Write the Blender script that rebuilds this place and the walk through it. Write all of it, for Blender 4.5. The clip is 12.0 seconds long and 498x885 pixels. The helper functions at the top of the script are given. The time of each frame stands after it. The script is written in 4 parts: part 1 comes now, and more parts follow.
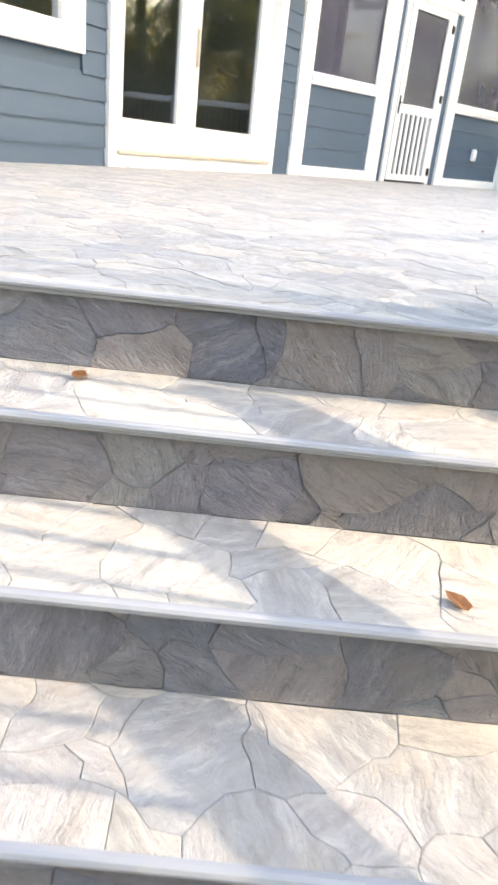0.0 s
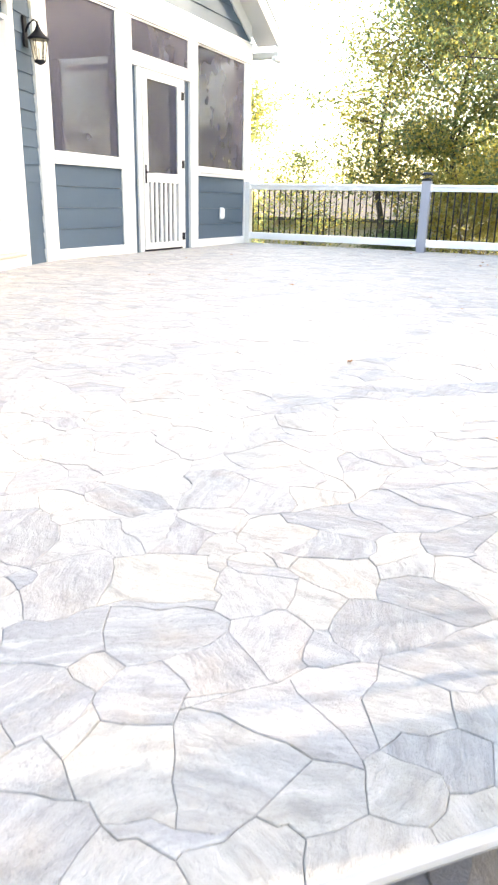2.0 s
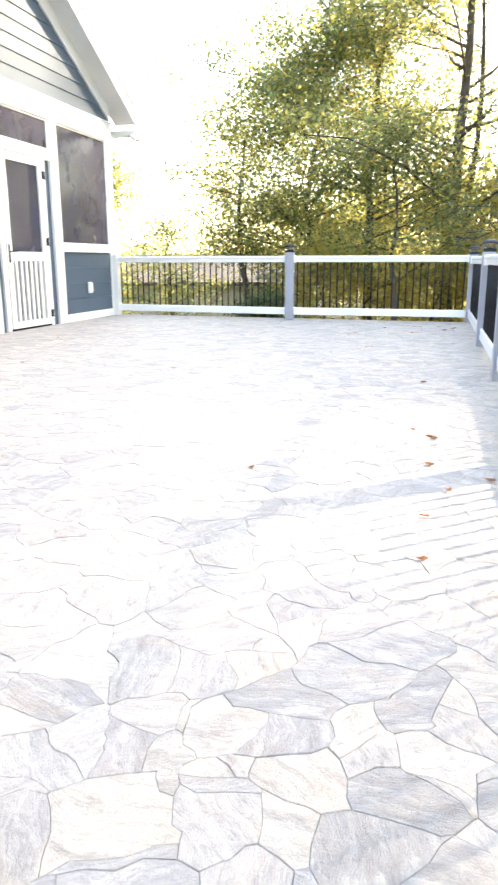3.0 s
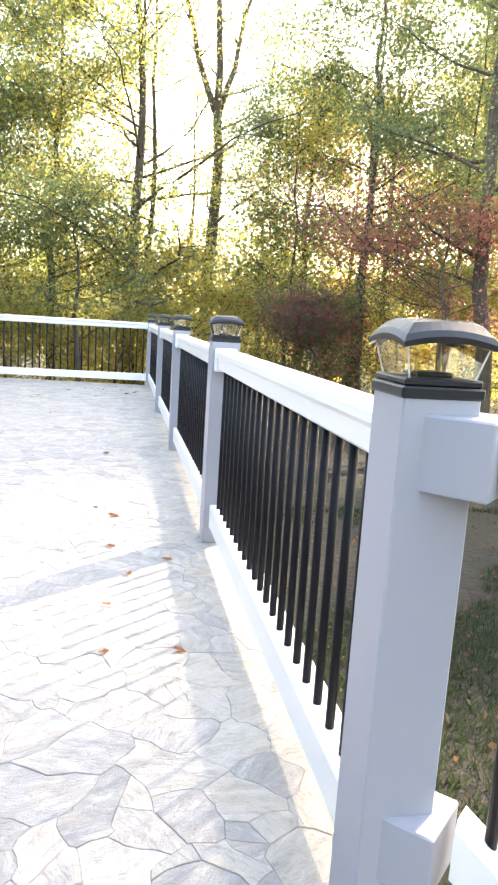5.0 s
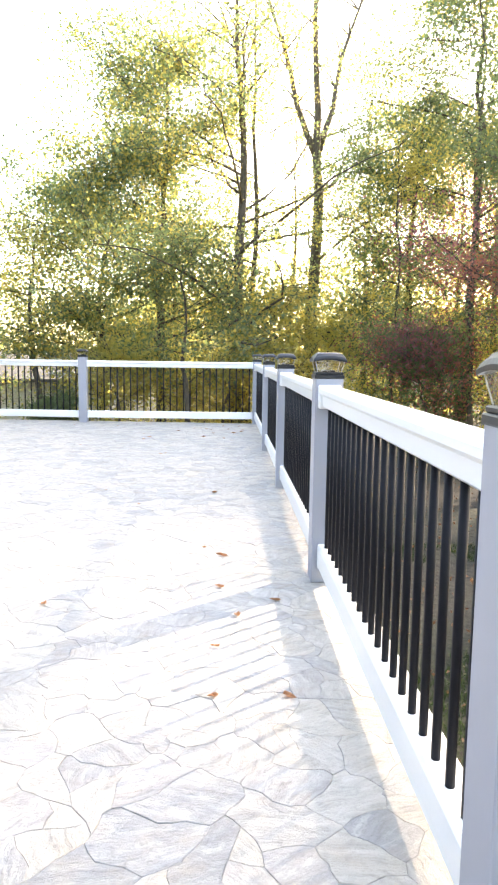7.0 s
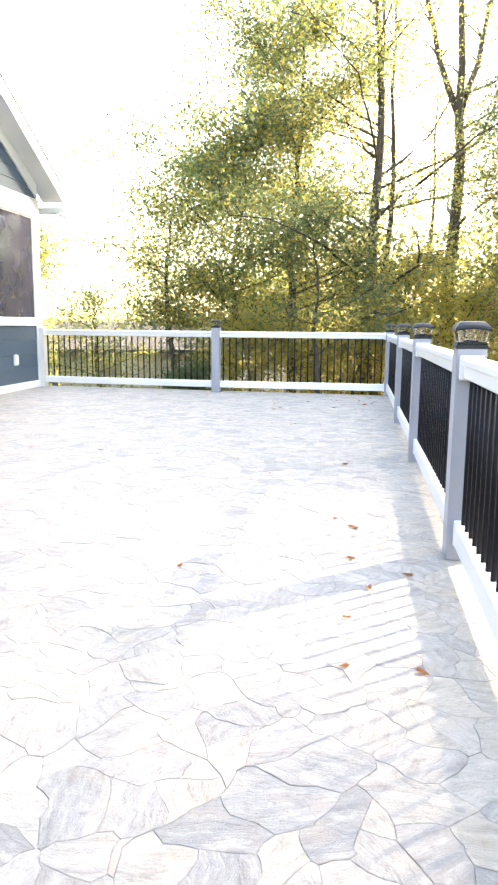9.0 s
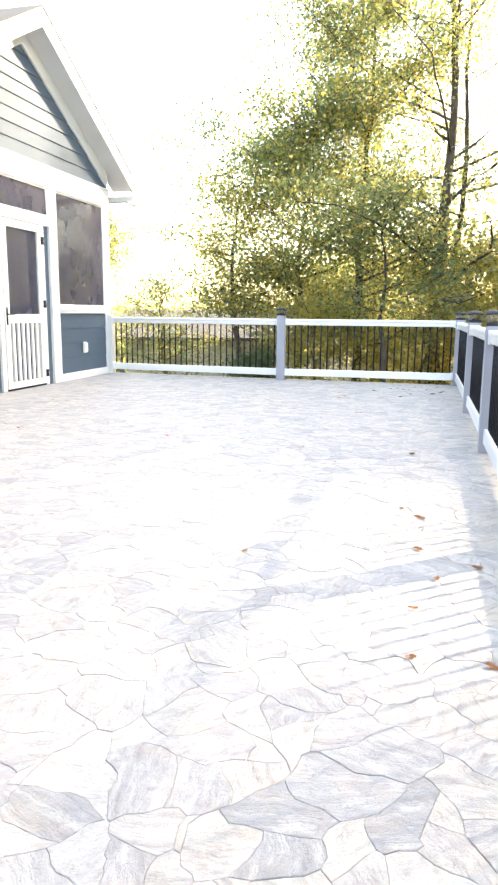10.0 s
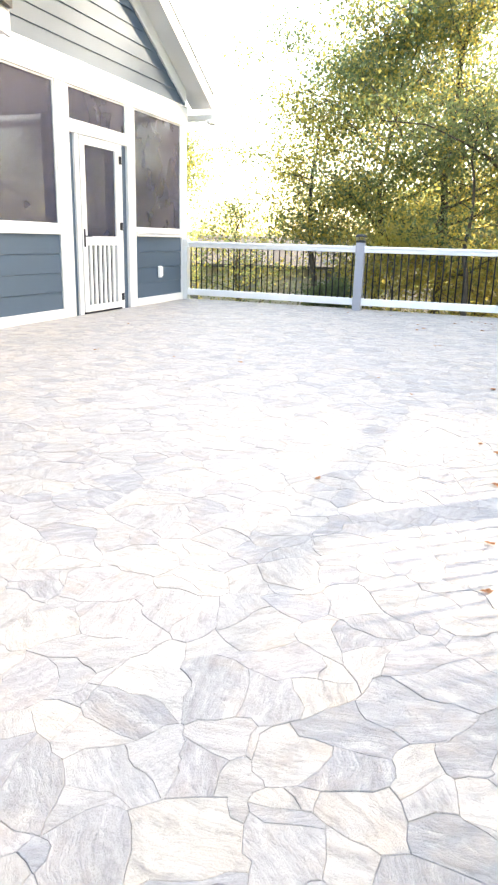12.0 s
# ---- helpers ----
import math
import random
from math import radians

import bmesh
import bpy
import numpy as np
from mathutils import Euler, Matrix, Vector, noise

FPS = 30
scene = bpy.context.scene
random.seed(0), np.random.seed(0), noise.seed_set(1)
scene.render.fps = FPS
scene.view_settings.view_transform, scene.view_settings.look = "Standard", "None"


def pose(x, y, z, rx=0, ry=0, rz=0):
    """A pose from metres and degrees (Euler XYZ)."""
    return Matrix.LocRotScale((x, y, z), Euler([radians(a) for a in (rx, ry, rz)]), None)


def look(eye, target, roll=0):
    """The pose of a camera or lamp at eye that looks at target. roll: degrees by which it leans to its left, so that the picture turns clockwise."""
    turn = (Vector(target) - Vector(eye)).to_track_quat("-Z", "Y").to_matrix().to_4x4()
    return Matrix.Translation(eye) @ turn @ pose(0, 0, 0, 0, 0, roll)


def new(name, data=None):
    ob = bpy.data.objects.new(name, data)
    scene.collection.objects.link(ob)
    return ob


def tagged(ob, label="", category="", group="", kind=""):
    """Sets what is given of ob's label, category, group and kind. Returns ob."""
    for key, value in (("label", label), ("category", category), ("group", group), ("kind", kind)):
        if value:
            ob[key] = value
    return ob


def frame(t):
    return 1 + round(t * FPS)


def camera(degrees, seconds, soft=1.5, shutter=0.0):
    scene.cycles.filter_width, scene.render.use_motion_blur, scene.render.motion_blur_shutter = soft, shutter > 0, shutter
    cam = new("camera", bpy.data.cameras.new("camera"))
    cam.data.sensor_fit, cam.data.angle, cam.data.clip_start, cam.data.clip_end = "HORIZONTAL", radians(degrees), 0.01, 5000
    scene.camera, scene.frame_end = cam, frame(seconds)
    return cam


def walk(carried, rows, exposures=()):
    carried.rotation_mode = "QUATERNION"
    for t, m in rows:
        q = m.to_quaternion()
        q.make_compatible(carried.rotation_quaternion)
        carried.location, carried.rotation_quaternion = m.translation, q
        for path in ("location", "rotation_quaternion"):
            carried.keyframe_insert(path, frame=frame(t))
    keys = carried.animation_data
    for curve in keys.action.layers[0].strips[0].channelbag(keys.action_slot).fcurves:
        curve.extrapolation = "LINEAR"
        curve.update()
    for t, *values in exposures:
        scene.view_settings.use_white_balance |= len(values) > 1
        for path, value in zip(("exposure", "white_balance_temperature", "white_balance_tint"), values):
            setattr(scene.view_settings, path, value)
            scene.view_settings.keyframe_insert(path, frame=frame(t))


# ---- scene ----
cam = camera(39.0, 12.0, 2.2, 0.2)
EXPO = 3.58
KELVIN = 9050
PATH = [
    (0, (-0.027, 0.341, 0.272), (-1.316, 1.659, -0.504), 6.3),
    (0.5, (-0.357, 0.522, 0.291), (-1.52, 1.842, -0.66), 2.7),
    (1, (-0.59, 0.577, 0.425), (-1.796, 1.887, -0.485), 5.5),
    (1.5, (-0.805, 0.589, 0.587), (-1.683, 2.197, -0.216), 6.2),
    (2, (-0.903, 0.669, 0.645), (-1.699, 2.385, -0.002), 1.3),
    (2.5, (-0.961, 0.761, 0.79), (-1.616, 2.522, 0.103), 0.8),
    (3, (-1.065, 0.779, 0.847), (-1.55, 2.654, 0.349), -0.1),
    (3.5, (-1.125, 0.753, 0.975), (-1.249, 2.681, 0.457), 3.2),
    (5.5, (-1.019, 0.679, 1.041), (-0.625, 2.62, 0.764), 3.0),
    (6, (-1.022, 0.688, 1.049), (-0.705, 2.648, 0.805), 2.6),
    (6.5, (-1.02, 0.7, 1.045), (-0.845, 2.679, 0.818), 1.6),
    (8.5, (-1.036, 0.721, 1.032), (-1.216, 2.683, 0.69), 0.2),
    (9, (-1.048, 0.718, 1.034), (-1.341, 2.668, 0.703), 0.5),
    (9.5, (-1.058, 0.724, 1.027), (-1.423, 2.661, 0.69), 0.5),
    (10, (-1.066, 0.722, 1.022), (-1.532, 2.633, 0.658), 0.5),
    (10.5, (-1.078, 0.732, 1.007), (-1.611, 2.617, 0.6), 0.4),
    (11, (-1.082, 0.722, 1.015), (-1.661, 2.594, 0.614), 0.5),
    (11.5, (-1.095, 0.734, 1.003), (-1.72, 2.578, 0.547), 0.4),
    (12, (-1.105, 0.739, 0.989), (-1.74, 2.553, 0.433), 1.5),
]
walk(cam, [(t, look(eye, target, roll)) for t, eye, target, roll in PATH], [(0.0, EXPO - 0.22, KELVIN, 12), (1.0, EXPO, KELVIN, 12), (2.0, EXPO, KELVIN, 12), (3.5, EXPO, KELVIN, 12), (5.5, EXPO, KELVIN, 12), (6.5, EXPO, KELVIN, 12), (9.0, EXPO, KELVIN, 12), (12.0, EXPO - 0.1, KELVIN, 12)])

# ---- light ----

SUN = Vector((0.77, 0.64, 0)).normalized()
ELEV = radians(31)
world = bpy.data.worlds.new("world")
scene.world = world
world.use_nodes = True
sky = world.node_tree.nodes.new("ShaderNodeTexSky")
sky.sky_type, sky.sun_disc = "NISHITA", False
sky.sun_elevation, sky.sun_rotation = ELEV, math.atan2(SUN.x, SUN.y)
sky.air_density, sky.dust_density = 1.0, 1.7
back = world.node_tree.nodes["Background"]
world.node_tree.links.new(sky.outputs[0], back.inputs[0])
back.inputs[1].default_value = 0.15
sun = new("sun", bpy.data.lights.new("sun", "SUN"))
sun.data.energy, sun.data.angle, sun.data.color = 1.55, radians(1.3), (1.0, 0.95, 0.88)
sun.matrix_world = look(SUN * 30 * math.cos(ELEV) + Vector((0, 0, 30 * math.sin(ELEV))), (0, 0, 0))


# ---- materials ----
def material(name, rough=0.6, metal=0.0):
    m = bpy.data.materials.new(name)
    m.use_nodes = True
    b = m.node_tree.nodes["Principled BSDF"]
    b.inputs["Roughness"].default_value, b.inputs["Metallic"].default_value = rough, metal
    return m, m.node_tree, b


def add(tree, kind, **values):
    n = tree.nodes.new(kind)
    for key, v in values.items():
        n.inputs[key.replace("_", " ")].default_value = v
    return n


def noise_at(tree, vec, scale, detail=4.0, rough=0.55):
    n = add(tree, "ShaderNodeTexNoise", Scale=scale, Detail=detail, Roughness=rough)
    tree.links.new(vec, n.inputs["Vector"])
    return n.outputs["Fac"]


def ramp(tree, fac, stops, smooth=False):
    r = tree.nodes.new("ShaderNodeValToRGB")
    e = r.color_ramp.elements
    while len(e) < len(stops):
        e.new(0.5)
    for el, (p, c) in zip(e, stops):
        el.position, el.color = p, (*c, 1)
    if smooth:
        r.color_ramp.interpolation = "EASE"
    tree.links.new(fac, r.inputs[0])
    return r.outputs[0]


def mixed(tree, a, b, fac, mode="MIX"):
    n = tree.nodes.new("ShaderNodeMix")
    n.data_type, n.blend_type = "RGBA", mode
    for src, k in ((fac, 0), (a, 6), (b, 7)):
        if isinstance(src, (int, float)):
            n.inputs[k].default_value = src
        elif isinstance(src, tuple):
            n.inputs[k].default_value = (*src, 1)
        else:
            tree.links.new(src, n.inputs[k])
    return n.outputs[2]


def bump(tree, bsdf, fac, strength, distance):
    n = add(tree, "ShaderNodeBump", Strength=strength, Distance=distance)
    tree.links.new(fac, n.inputs["Height"])
    tree.links.new(n.outputs[0], bsdf.inputs["Normal"])


def coords(tree, out="Object"):
    return tree.nodes.new("ShaderNodeTexCoord").outputs[out]


def piece_random(tree):
    """A random number for each piece, whether it is an object or an island."""
    s = tree.nodes.new("ShaderNodeMath")
    s.operation = "ADD"
    tree.links.new(tree.nodes.new("ShaderNodeObjectInfo").outputs["Random"], s.inputs[0])
    tree.links.new(tree.nodes.new("ShaderNodeNewGeometry").outputs["Random Per Island"], s.inputs[1])
    f = tree.nodes.new("ShaderNodeMath")
    f.operation = "FRACT"
    tree.links.new(s.outputs[0], f.inputs[0])
    return f.outputs[0]


def painted(name, color, rough=0.45, dirt=0.12, grain=60.0, relief=0.0006):
    m, t, b = material(name, rough)
    c = coords(t)
    big = noise_at(t, c, 1.7, 5)
    small = noise_at(t, c, 22.0, 6)
    dark = tuple(v * 0.72 for v in color)
    col = mixed(t, color, dark, ramp(t, big, [(0.35, (0, 0, 0)), (0.8, (dirt * 3,) * 3)]))
    col = mixed(t, col, tuple(v * 0.8 for v in color), ramp(t, small, [(0.55, (0, 0, 0)), (0.85, (dirt * 2,) * 3)]))
    t.links.new(col, b.inputs["Base Color"])
    bump(t, b, noise_at(t, c, grain, 4), 0.35, relief)
    return m


FLAG_TONES = [(0.37, 0.365, 0.36), (0.43, 0.405, 0.365), (0.30, 0.305, 0.315), (0.40, 0.38, 0.35), (0.35, 0.34, 0.34), (0.27, 0.275, 0.285), (0.44, 0.425, 0.40), (0.33, 0.325, 0.33)]
# riser tones: the flagstone made darker and bluer, shade put into the colour
SHADED_TONES = [(0.19, 0.205, 0.25), (0.29, 0.26, 0.265), (0.14, 0.155, 0.205), (0.25, 0.23, 0.235), (0.21, 0.205, 0.25), (0.145, 0.175, 0.21), (0.31, 0.295, 0.30), (0.12, 0.135, 0.18)]


def stone_material(name, colors, relief=0.012, gloss=0.0, rust=0.3):
    """Split stone: a tone, a grain direction and a pattern of its own for each piece."""
    m, t, b = material(name, 0.62)
    rnd = piece_random(t)
    far = t.nodes.new("ShaderNodeVectorMath")
    far.operation = "SCALE"
    far.inputs[0].default_value = (37.0, 91.0, 13.0)
    t.links.new(rnd, far.inputs["Scale"])
    own = t.nodes.new("ShaderNodeVectorMath")
    own.operation = "ADD"
    t.links.new(coords(t), own.inputs[0])
    t.links.new(far.outputs[0], own.inputs[1])
    c = own.outputs[0]
    turn = t.nodes.new("ShaderNodeVectorRotate")
    turn.rotation_type = "Z_AXIS"
    ang = add(t, "ShaderNodeMath")
    ang.operation = "MULTIPLY"
    ang.inputs[1].default_value = 6.3 * 7
    t.links.new(rnd, ang.inputs[0])
    t.links.new(c, turn.inputs["Vector"])
    t.links.new(ang.outputs[0], turn.inputs["Angle"])
    stretch = t.nodes.new("ShaderNodeMapping")
    stretch.inputs["Scale"].default_value = (1.0, 4.6, 1.0)
    t.links.new(turn.outputs[0], stretch.inputs[0])
    warp = t.nodes.new("ShaderNodeVectorMath")
    warp.operation = "ADD"
    swirl = add(t, "ShaderNodeTexNoise", Scale=7.0, Detail=4.0)
    t.links.new(c, swirl.inputs["Vector"])
    scale = t.nodes.new("ShaderNodeVectorMath")
    scale.operation = "SCALE"
    scale.inputs["Scale"].default_value = 0.30
    t.links.new(swirl.outputs["Color"], scale.inputs[0])
    t.links.new(stretch.outputs[0], warp.inputs[0])
    t.links.new(scale.outputs[0], warp.inputs[1])
    streak = noise_at(t, warp.outputs[0], 6.5, 10, 0.70)
    cloud = noise_at(t, c, 9.0, 5, 0.55)
    blot = noise_at(t, c, 30.0, 6, 0.7)
    fine = noise_at(t, c, 130.0, 5, 0.7)
    base = ramp(t, rnd, [(k / 7, q) for k, q in enumerate(colors)])
    mean = tuple(sum(q[k] for q in colors) / len(colors) for k in range(3))
    dark, pale = tuple(v * 0.5 for v in mean), tuple(min(0.62, v * 1.5) for v in mean)
    col = mixed(t, base, dark, ramp(t, streak, [(0.51, (0, 0, 0)), (0.70, (0.7, 0.7, 0.7))]))
    col = mixed(t, col, pale, ramp(t, streak, [(0.30, (0.8, 0.8, 0.8)), (0.48, (0, 0, 0))]))
    col = mixed(t, col, (mean[0] * 1.3, mean[1] * 1.08, mean[2] * 0.85), ramp(t, cloud, [(0.5, (0, 0, 0)), (0.7, (rust, rust, rust))]))
    col = mixed(t, col, dark, ramp(t, blot, [(0.52, (0, 0, 0)), (0.72, (0.45, 0.45, 0.45))]))
    col = mixed(t, col, dark, ramp(t, fine, [(0.58, (0, 0, 0)), (0.76, (0.4, 0.4, 0.4))]))
    t.links.new(col, b.inputs["Base Color"])
    t.links.new(ramp(t, cloud, [(0.3, (0.48 - gloss,) * 3), (0.7, (0.75 - gloss,) * 3)]), b.inputs["Roughness"])
    h = mixed(t, mixed(t, streak, blot, 0.3), fine, 0.1)
    bump(t, b, h, 1.0, relief)
    return m


def leaf_material(name, colors, glow=(1.8, 1.7, 1.1)):
    m, t, b = material(name, 0.55)
    isl = t.nodes.new("ShaderNodeNewGeometry").outputs["Random Per Island"]
    big = noise_at(t, coords(t), 0.55, 3)
    n = len(colors)
    a = ramp(t, isl, [((i + 0.5) / n, c) for i, c in enumerate(colors)])
    g = ramp(t, big, [(0.25 + 0.5 * i / max(1, n - 1), c) for i, c in enumerate(colors)])
    col = mixed(t, a, g, 0.5)
    t.links.new(col, b.inputs["Base Color"])
    tr = t.nodes.new("ShaderNodeBsdfTranslucent")
    bright = mixed(t, col, glow, 1.0, "MULTIPLY")
    t.links.new(bright, tr.inputs["Color"])
    mix = t.nodes.new("ShaderNodeMixShader")
    mix.inputs[0].default_value = 0.66
    t.links.new(b.outputs[0], mix.inputs[1])
    t.links.new(tr.outputs[0], mix.inputs[2])
    t.links.new(mix.outputs[0], t.nodes["Material Output"].inputs["Surface"])
    return m


def bark_material(name, a, c2):
    m, t, b = material(name, 0.9)
    c = coords(t)
    mp = t.nodes.new("ShaderNodeMapping")
    mp.inputs["Scale"].default_value = (1, 1, 0.22)
    t.links.new(c, mp.inputs[0])
    f = noise_at(t, mp.outputs[0], 26.0, 6)
    t.links.new(ramp(t, f, [(0.3, a), (0.7, c2)]), b.inputs["Base Color"])
    bump(t, b, f, 0.8, 0.02)
    return m


def screen_material(name, closed):
    m, t, b = material(name, 0.55)
    b.inputs["Base Color"].default_value = (0.042, 0.046, 0.082, 1)
    tr = t.nodes.new("ShaderNodeBsdfTransparent")
    mix = t.nodes.new("ShaderNodeMixShader")
    f = noise_at(t, coords(t), 2.2, 3)
    t.links.new(ramp(t, f, [(0.3, (closed - 0.04,) * 3), (0.7, (closed + 0.04,) * 3)]), mix.inputs[0])
    t.links.new(tr.outputs[0], mix.inputs[1])
    t.links.new(b.outputs[0], mix.inputs[2])
    t.links.new(mix.outputs[0], t.nodes["Material Output"].inputs["Surface"])
    return m


def glass_material(name, tint=(1, 1, 1), seen=0.9, gloss=0.05):
    """Thin clear glass: lets light straight through, with a glossy coat by the angle."""
    m, t, b = material(name, 0.02)
    t.nodes.remove(b)
    tr = t.nodes.new("ShaderNodeBsdfTransparent")
    tr.inputs[0].default_value = (*[seen * v for v in tint], 1)
    gl = t.nodes.new("ShaderNodeBsdfGlossy")
    gl.inputs["Roughness"].default_value = 0.02
    fr = t.nodes.new("ShaderNodeLayerWeight")
    mix = t.nodes.new("ShaderNodeMixShader")
    t.links.new(ramp(t, fr.outputs["Facing"], [(0.3, (gloss,) * 3), (0.8, (gloss * 2.2,) * 3), (1.0, (0.8,) * 3)]), mix.inputs[0])
    t.links.new(tr.outputs[0], mix.inputs[1])
    t.links.new(gl.outputs[0], mix.inputs[2])
    t.links.new(mix.outputs[0], t.nodes["Material Output"].inputs["Surface"])
    return m


def ground_material(name):
    m, t, b = material(name, 0.95)
    c = coords(t)
    a = noise_at(t, c, 0.35, 5)
    f = noise_at(t, c, 14.0, 6)
    soil = ramp(t, f, [(0.3, (0.011, 0.009, 0.008)), (0.7, (0.034, 0.026, 0.022))])
    grass = ramp(t, f, [(0.3, (0.008, 0.011, 0.007)), (0.7, (0.020, 0.025, 0.014))])
    t.links.new(mixed(t, soil, grass, ramp(t, a, [(0.4, (0, 0, 0)), (0.6, (1, 1, 1))])), b.inputs["Base Color"])
    bump(t, b, f, 0.9, 0.03)
    return m


M_STONE = stone_material("flagstone", FLAG_TONES, 0.018)
# same flagstone with the risers' shade in its colour, and deeper relief
M_STONE_SHADED = stone_material("flagstone_shaded", SHADED_TONES, 0.060, 0.20, 0.3)
M_JOINT = painted("joint", (0.235, 0.23, 0.23), 0.85)
M_NOSE = painted("edging", (0.25, 0.26, 0.285), 0.3, 0.2)
M_SIDING = painted("blue_siding", (0.052, 0.09, 0.135), 0.55, 0.10, 40.0, 0.001)
M_WHITE = painted("white_trim", (0.74, 0.74, 0.735), 0.4, 0.07)
M_VINYL = painted("white_vinyl", (0.82, 0.83, 0.84), 0.3, 0.03)
M_POST = painted("grey_post", (0.33, 0.345, 0.405), 0.42, 0.05)
M_BLACK = painted("black_metal", (0.004, 0.0043, 0.0085), 0.55, 0.1)
M_BLACK.node_tree.nodes["Principled BSDF"].inputs["Specular IOR Level"].default_value = 0.22
M_CAP = painted("cap_plastic", (0.013, 0.015, 0.021), 0.34, 0.2)
M_SILL = painted("bare_sill", (0.52, 0.46, 0.37), 0.6)
M_GLASS = glass_material("window_glass", (0.90, 0.94, 0.97), 0.9, 0.085)
M_LENS = glass_material("lens_glass", (1.0, 0.98, 0.92), 0.95)
M_LENS_EDGE = painted("lens_edge", (0.62, 0.62, 0.58), 0.2)
M_SCREEN = screen_material("insect_screen", 0.72)
M_SCREEN_SIDE = screen_material("side_screen", 0.30)
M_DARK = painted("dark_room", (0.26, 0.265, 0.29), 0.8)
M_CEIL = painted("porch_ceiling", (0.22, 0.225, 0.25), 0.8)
M_ROOF = painted("shingle_roof", (0.10, 0.095, 0.09), 0.9, 0.3, 30.0, 0.004)
M_FARWALL = painted("pale_siding", (0.62, 0.60, 0.56), 0.7)
M_BARK = bark_material("bark", (0.045, 0.036, 0.028), (0.13, 0.105, 0.08))
M_GROUND = ground_material("lawn")
M_GRASS = leaf_material("grass_blade", [(0.016, 0.03, 0.013), (0.024, 0.042, 0.017), (0.035, 0.05, 0.022)], (1.2, 1.3, 1.0))
M_LEAF_GREEN = leaf_material("leaf_green", [(0.10, 0.135, 0.085), (0.14, 0.17, 0.085), (0.095, 0.13, 0.095), (0.19, 0.19, 0.085)], (2.0, 2.05, 1.5))
M_LEAF_YELLOW = leaf_material("leaf_yellow", [(0.36, 0.31, 0.10), (0.25, 0.255, 0.115), (0.40, 0.32, 0.10), (0.21, 0.225, 0.10)], (2.0, 1.9, 1.35))
M_LEAF_DEEP = leaf_material("leaf_deep", [(0.075, 0.105, 0.065), (0.10, 0.13, 0.07), (0.085, 0.11, 0.08)], (1.8, 1.8, 1.3))
M_LEAF_RED = leaf_material("leaf_red", [(0.16, 0.085, 0.10), (0.19, 0.095, 0.105), (0.32, 0.15, 0.075), (0.15, 0.09, 0.105)], (1.8, 1.4, 1.4))
M_FALLEN = leaf_material("leaf_fallen", [(0.34, 0.17, 0.08), (0.38, 0.22, 0.12), (0.25, 0.12, 0.065)], (1.3, 1.1, 1.0))
M_LITTER = leaf_material("leaf_litter", [(0.10, 0.06, 0.04), (0.19, 0.11, 0.07), (0.07, 0.045, 0.035), (0.26, 0.13, 0.07)], (1.0, 1.0, 1.0))


# ---- mesh helpers ----
def box(bm, x0, x1, y0, y1, z0, z1, bev=0.0, m=None):
    v = [bm.verts.new((x, y, z)) for z in (z0, z1) for y in (y0, y1) for x in (x0, x1)]
    fs = [bm.faces.new([v[i] for i in q]) for q in ((0, 2, 3, 1), (4, 5, 7, 6), (0, 1, 5, 4), (2, 6, 7, 3), (0, 4, 6, 2), (1, 3, 7, 5))]
    if m is not None:
        for q in v:
            q.co = m @ q.co
    if bev:
        es = {e for f in fs for e in f.edges}
        bmesh.ops.bevel(bm, geom=list(es), offset=bev, segments=1, affect="EDGES")
    return bm


def ring_tube(bm, pts, radii, sides=8):
    """A tapered tube along points."""
    rings = []
    for i, p in enumerate(pts):
        a = (pts[min(i + 1, len(pts) - 1)] - pts[max(i - 1, 0)]).normalized()
        u = a.orthogonal().normalized()
        w = a.cross(u)
        rings.append([bm.verts.new(p + radii[i] * (math.cos(k * math.tau / sides) * u + math.sin(k * math.tau / sides) * w)) for k in range(sides)])
    for r0, r1 in zip(rings, rings[1:]):
        for k in range(sides):
            bm.faces.new((r0[k], r0[(k + 1) % sides], r1[(k + 1) % sides], r1[k]))
    bm.faces.new(rings[0][::-1])
    bm.faces.new(rings[-1])
    return bm


def prism(bm, outline, axis0, axis1, way, origin=(0, 0, 0)):
    """A flat outline of (a, b) pushed along way."""
    o, p, q, w = Vector(origin), Vector(axis0), Vector(axis1), Vector(way)
    a = [bm.verts.new(o + p * u + q * v) for u, v in outline]
    b = [bm.verts.new(o + p * u + q * v + w) for u, v in outline]
    bm.faces.new(a[::-1])
    bm.faces.new(b)
    for i in range(len(a)):
        j = (i + 1) % len(a)
        bm.faces.new((a[i], a[j], b[j], b[i]))
    bmesh.ops.recalc_face_normals(bm, faces=bm.faces[:])
    return bm


def part(name, bm, mat, parent=None, label="", smooth=False):
    me = bpy.data.meshes.new(name)
    bm.to_mesh(me)
    bm.free()
    me.materials.append(mat)
    if smooth:
        me.polygons.foreach_set("use_smooth", [True] * len(me.polygons))
    ob = new(name, me)
    ob.parent = parent
    if label:
        ob["label"] = label
    return ob


def boxes(*dims, bev=0.0, m=None):
    bm = bmesh.new()
    for d in dims:
        box(bm, *d, bev=bev, m=m)
    return bm


def empty(name, m=None):
    ob = new(name)
    if m is not None:
        ob.matrix_world = m
    return ob


def frame_of(origin, u, n):
    """A pose with x along u and y along n."""
    u, n = Vector(u).normalized(), Vector(n).normalized()
    z = u.cross(n)
    return Matrix.Translation(origin) @ Matrix((u, n, z)).transposed().to_4x4()


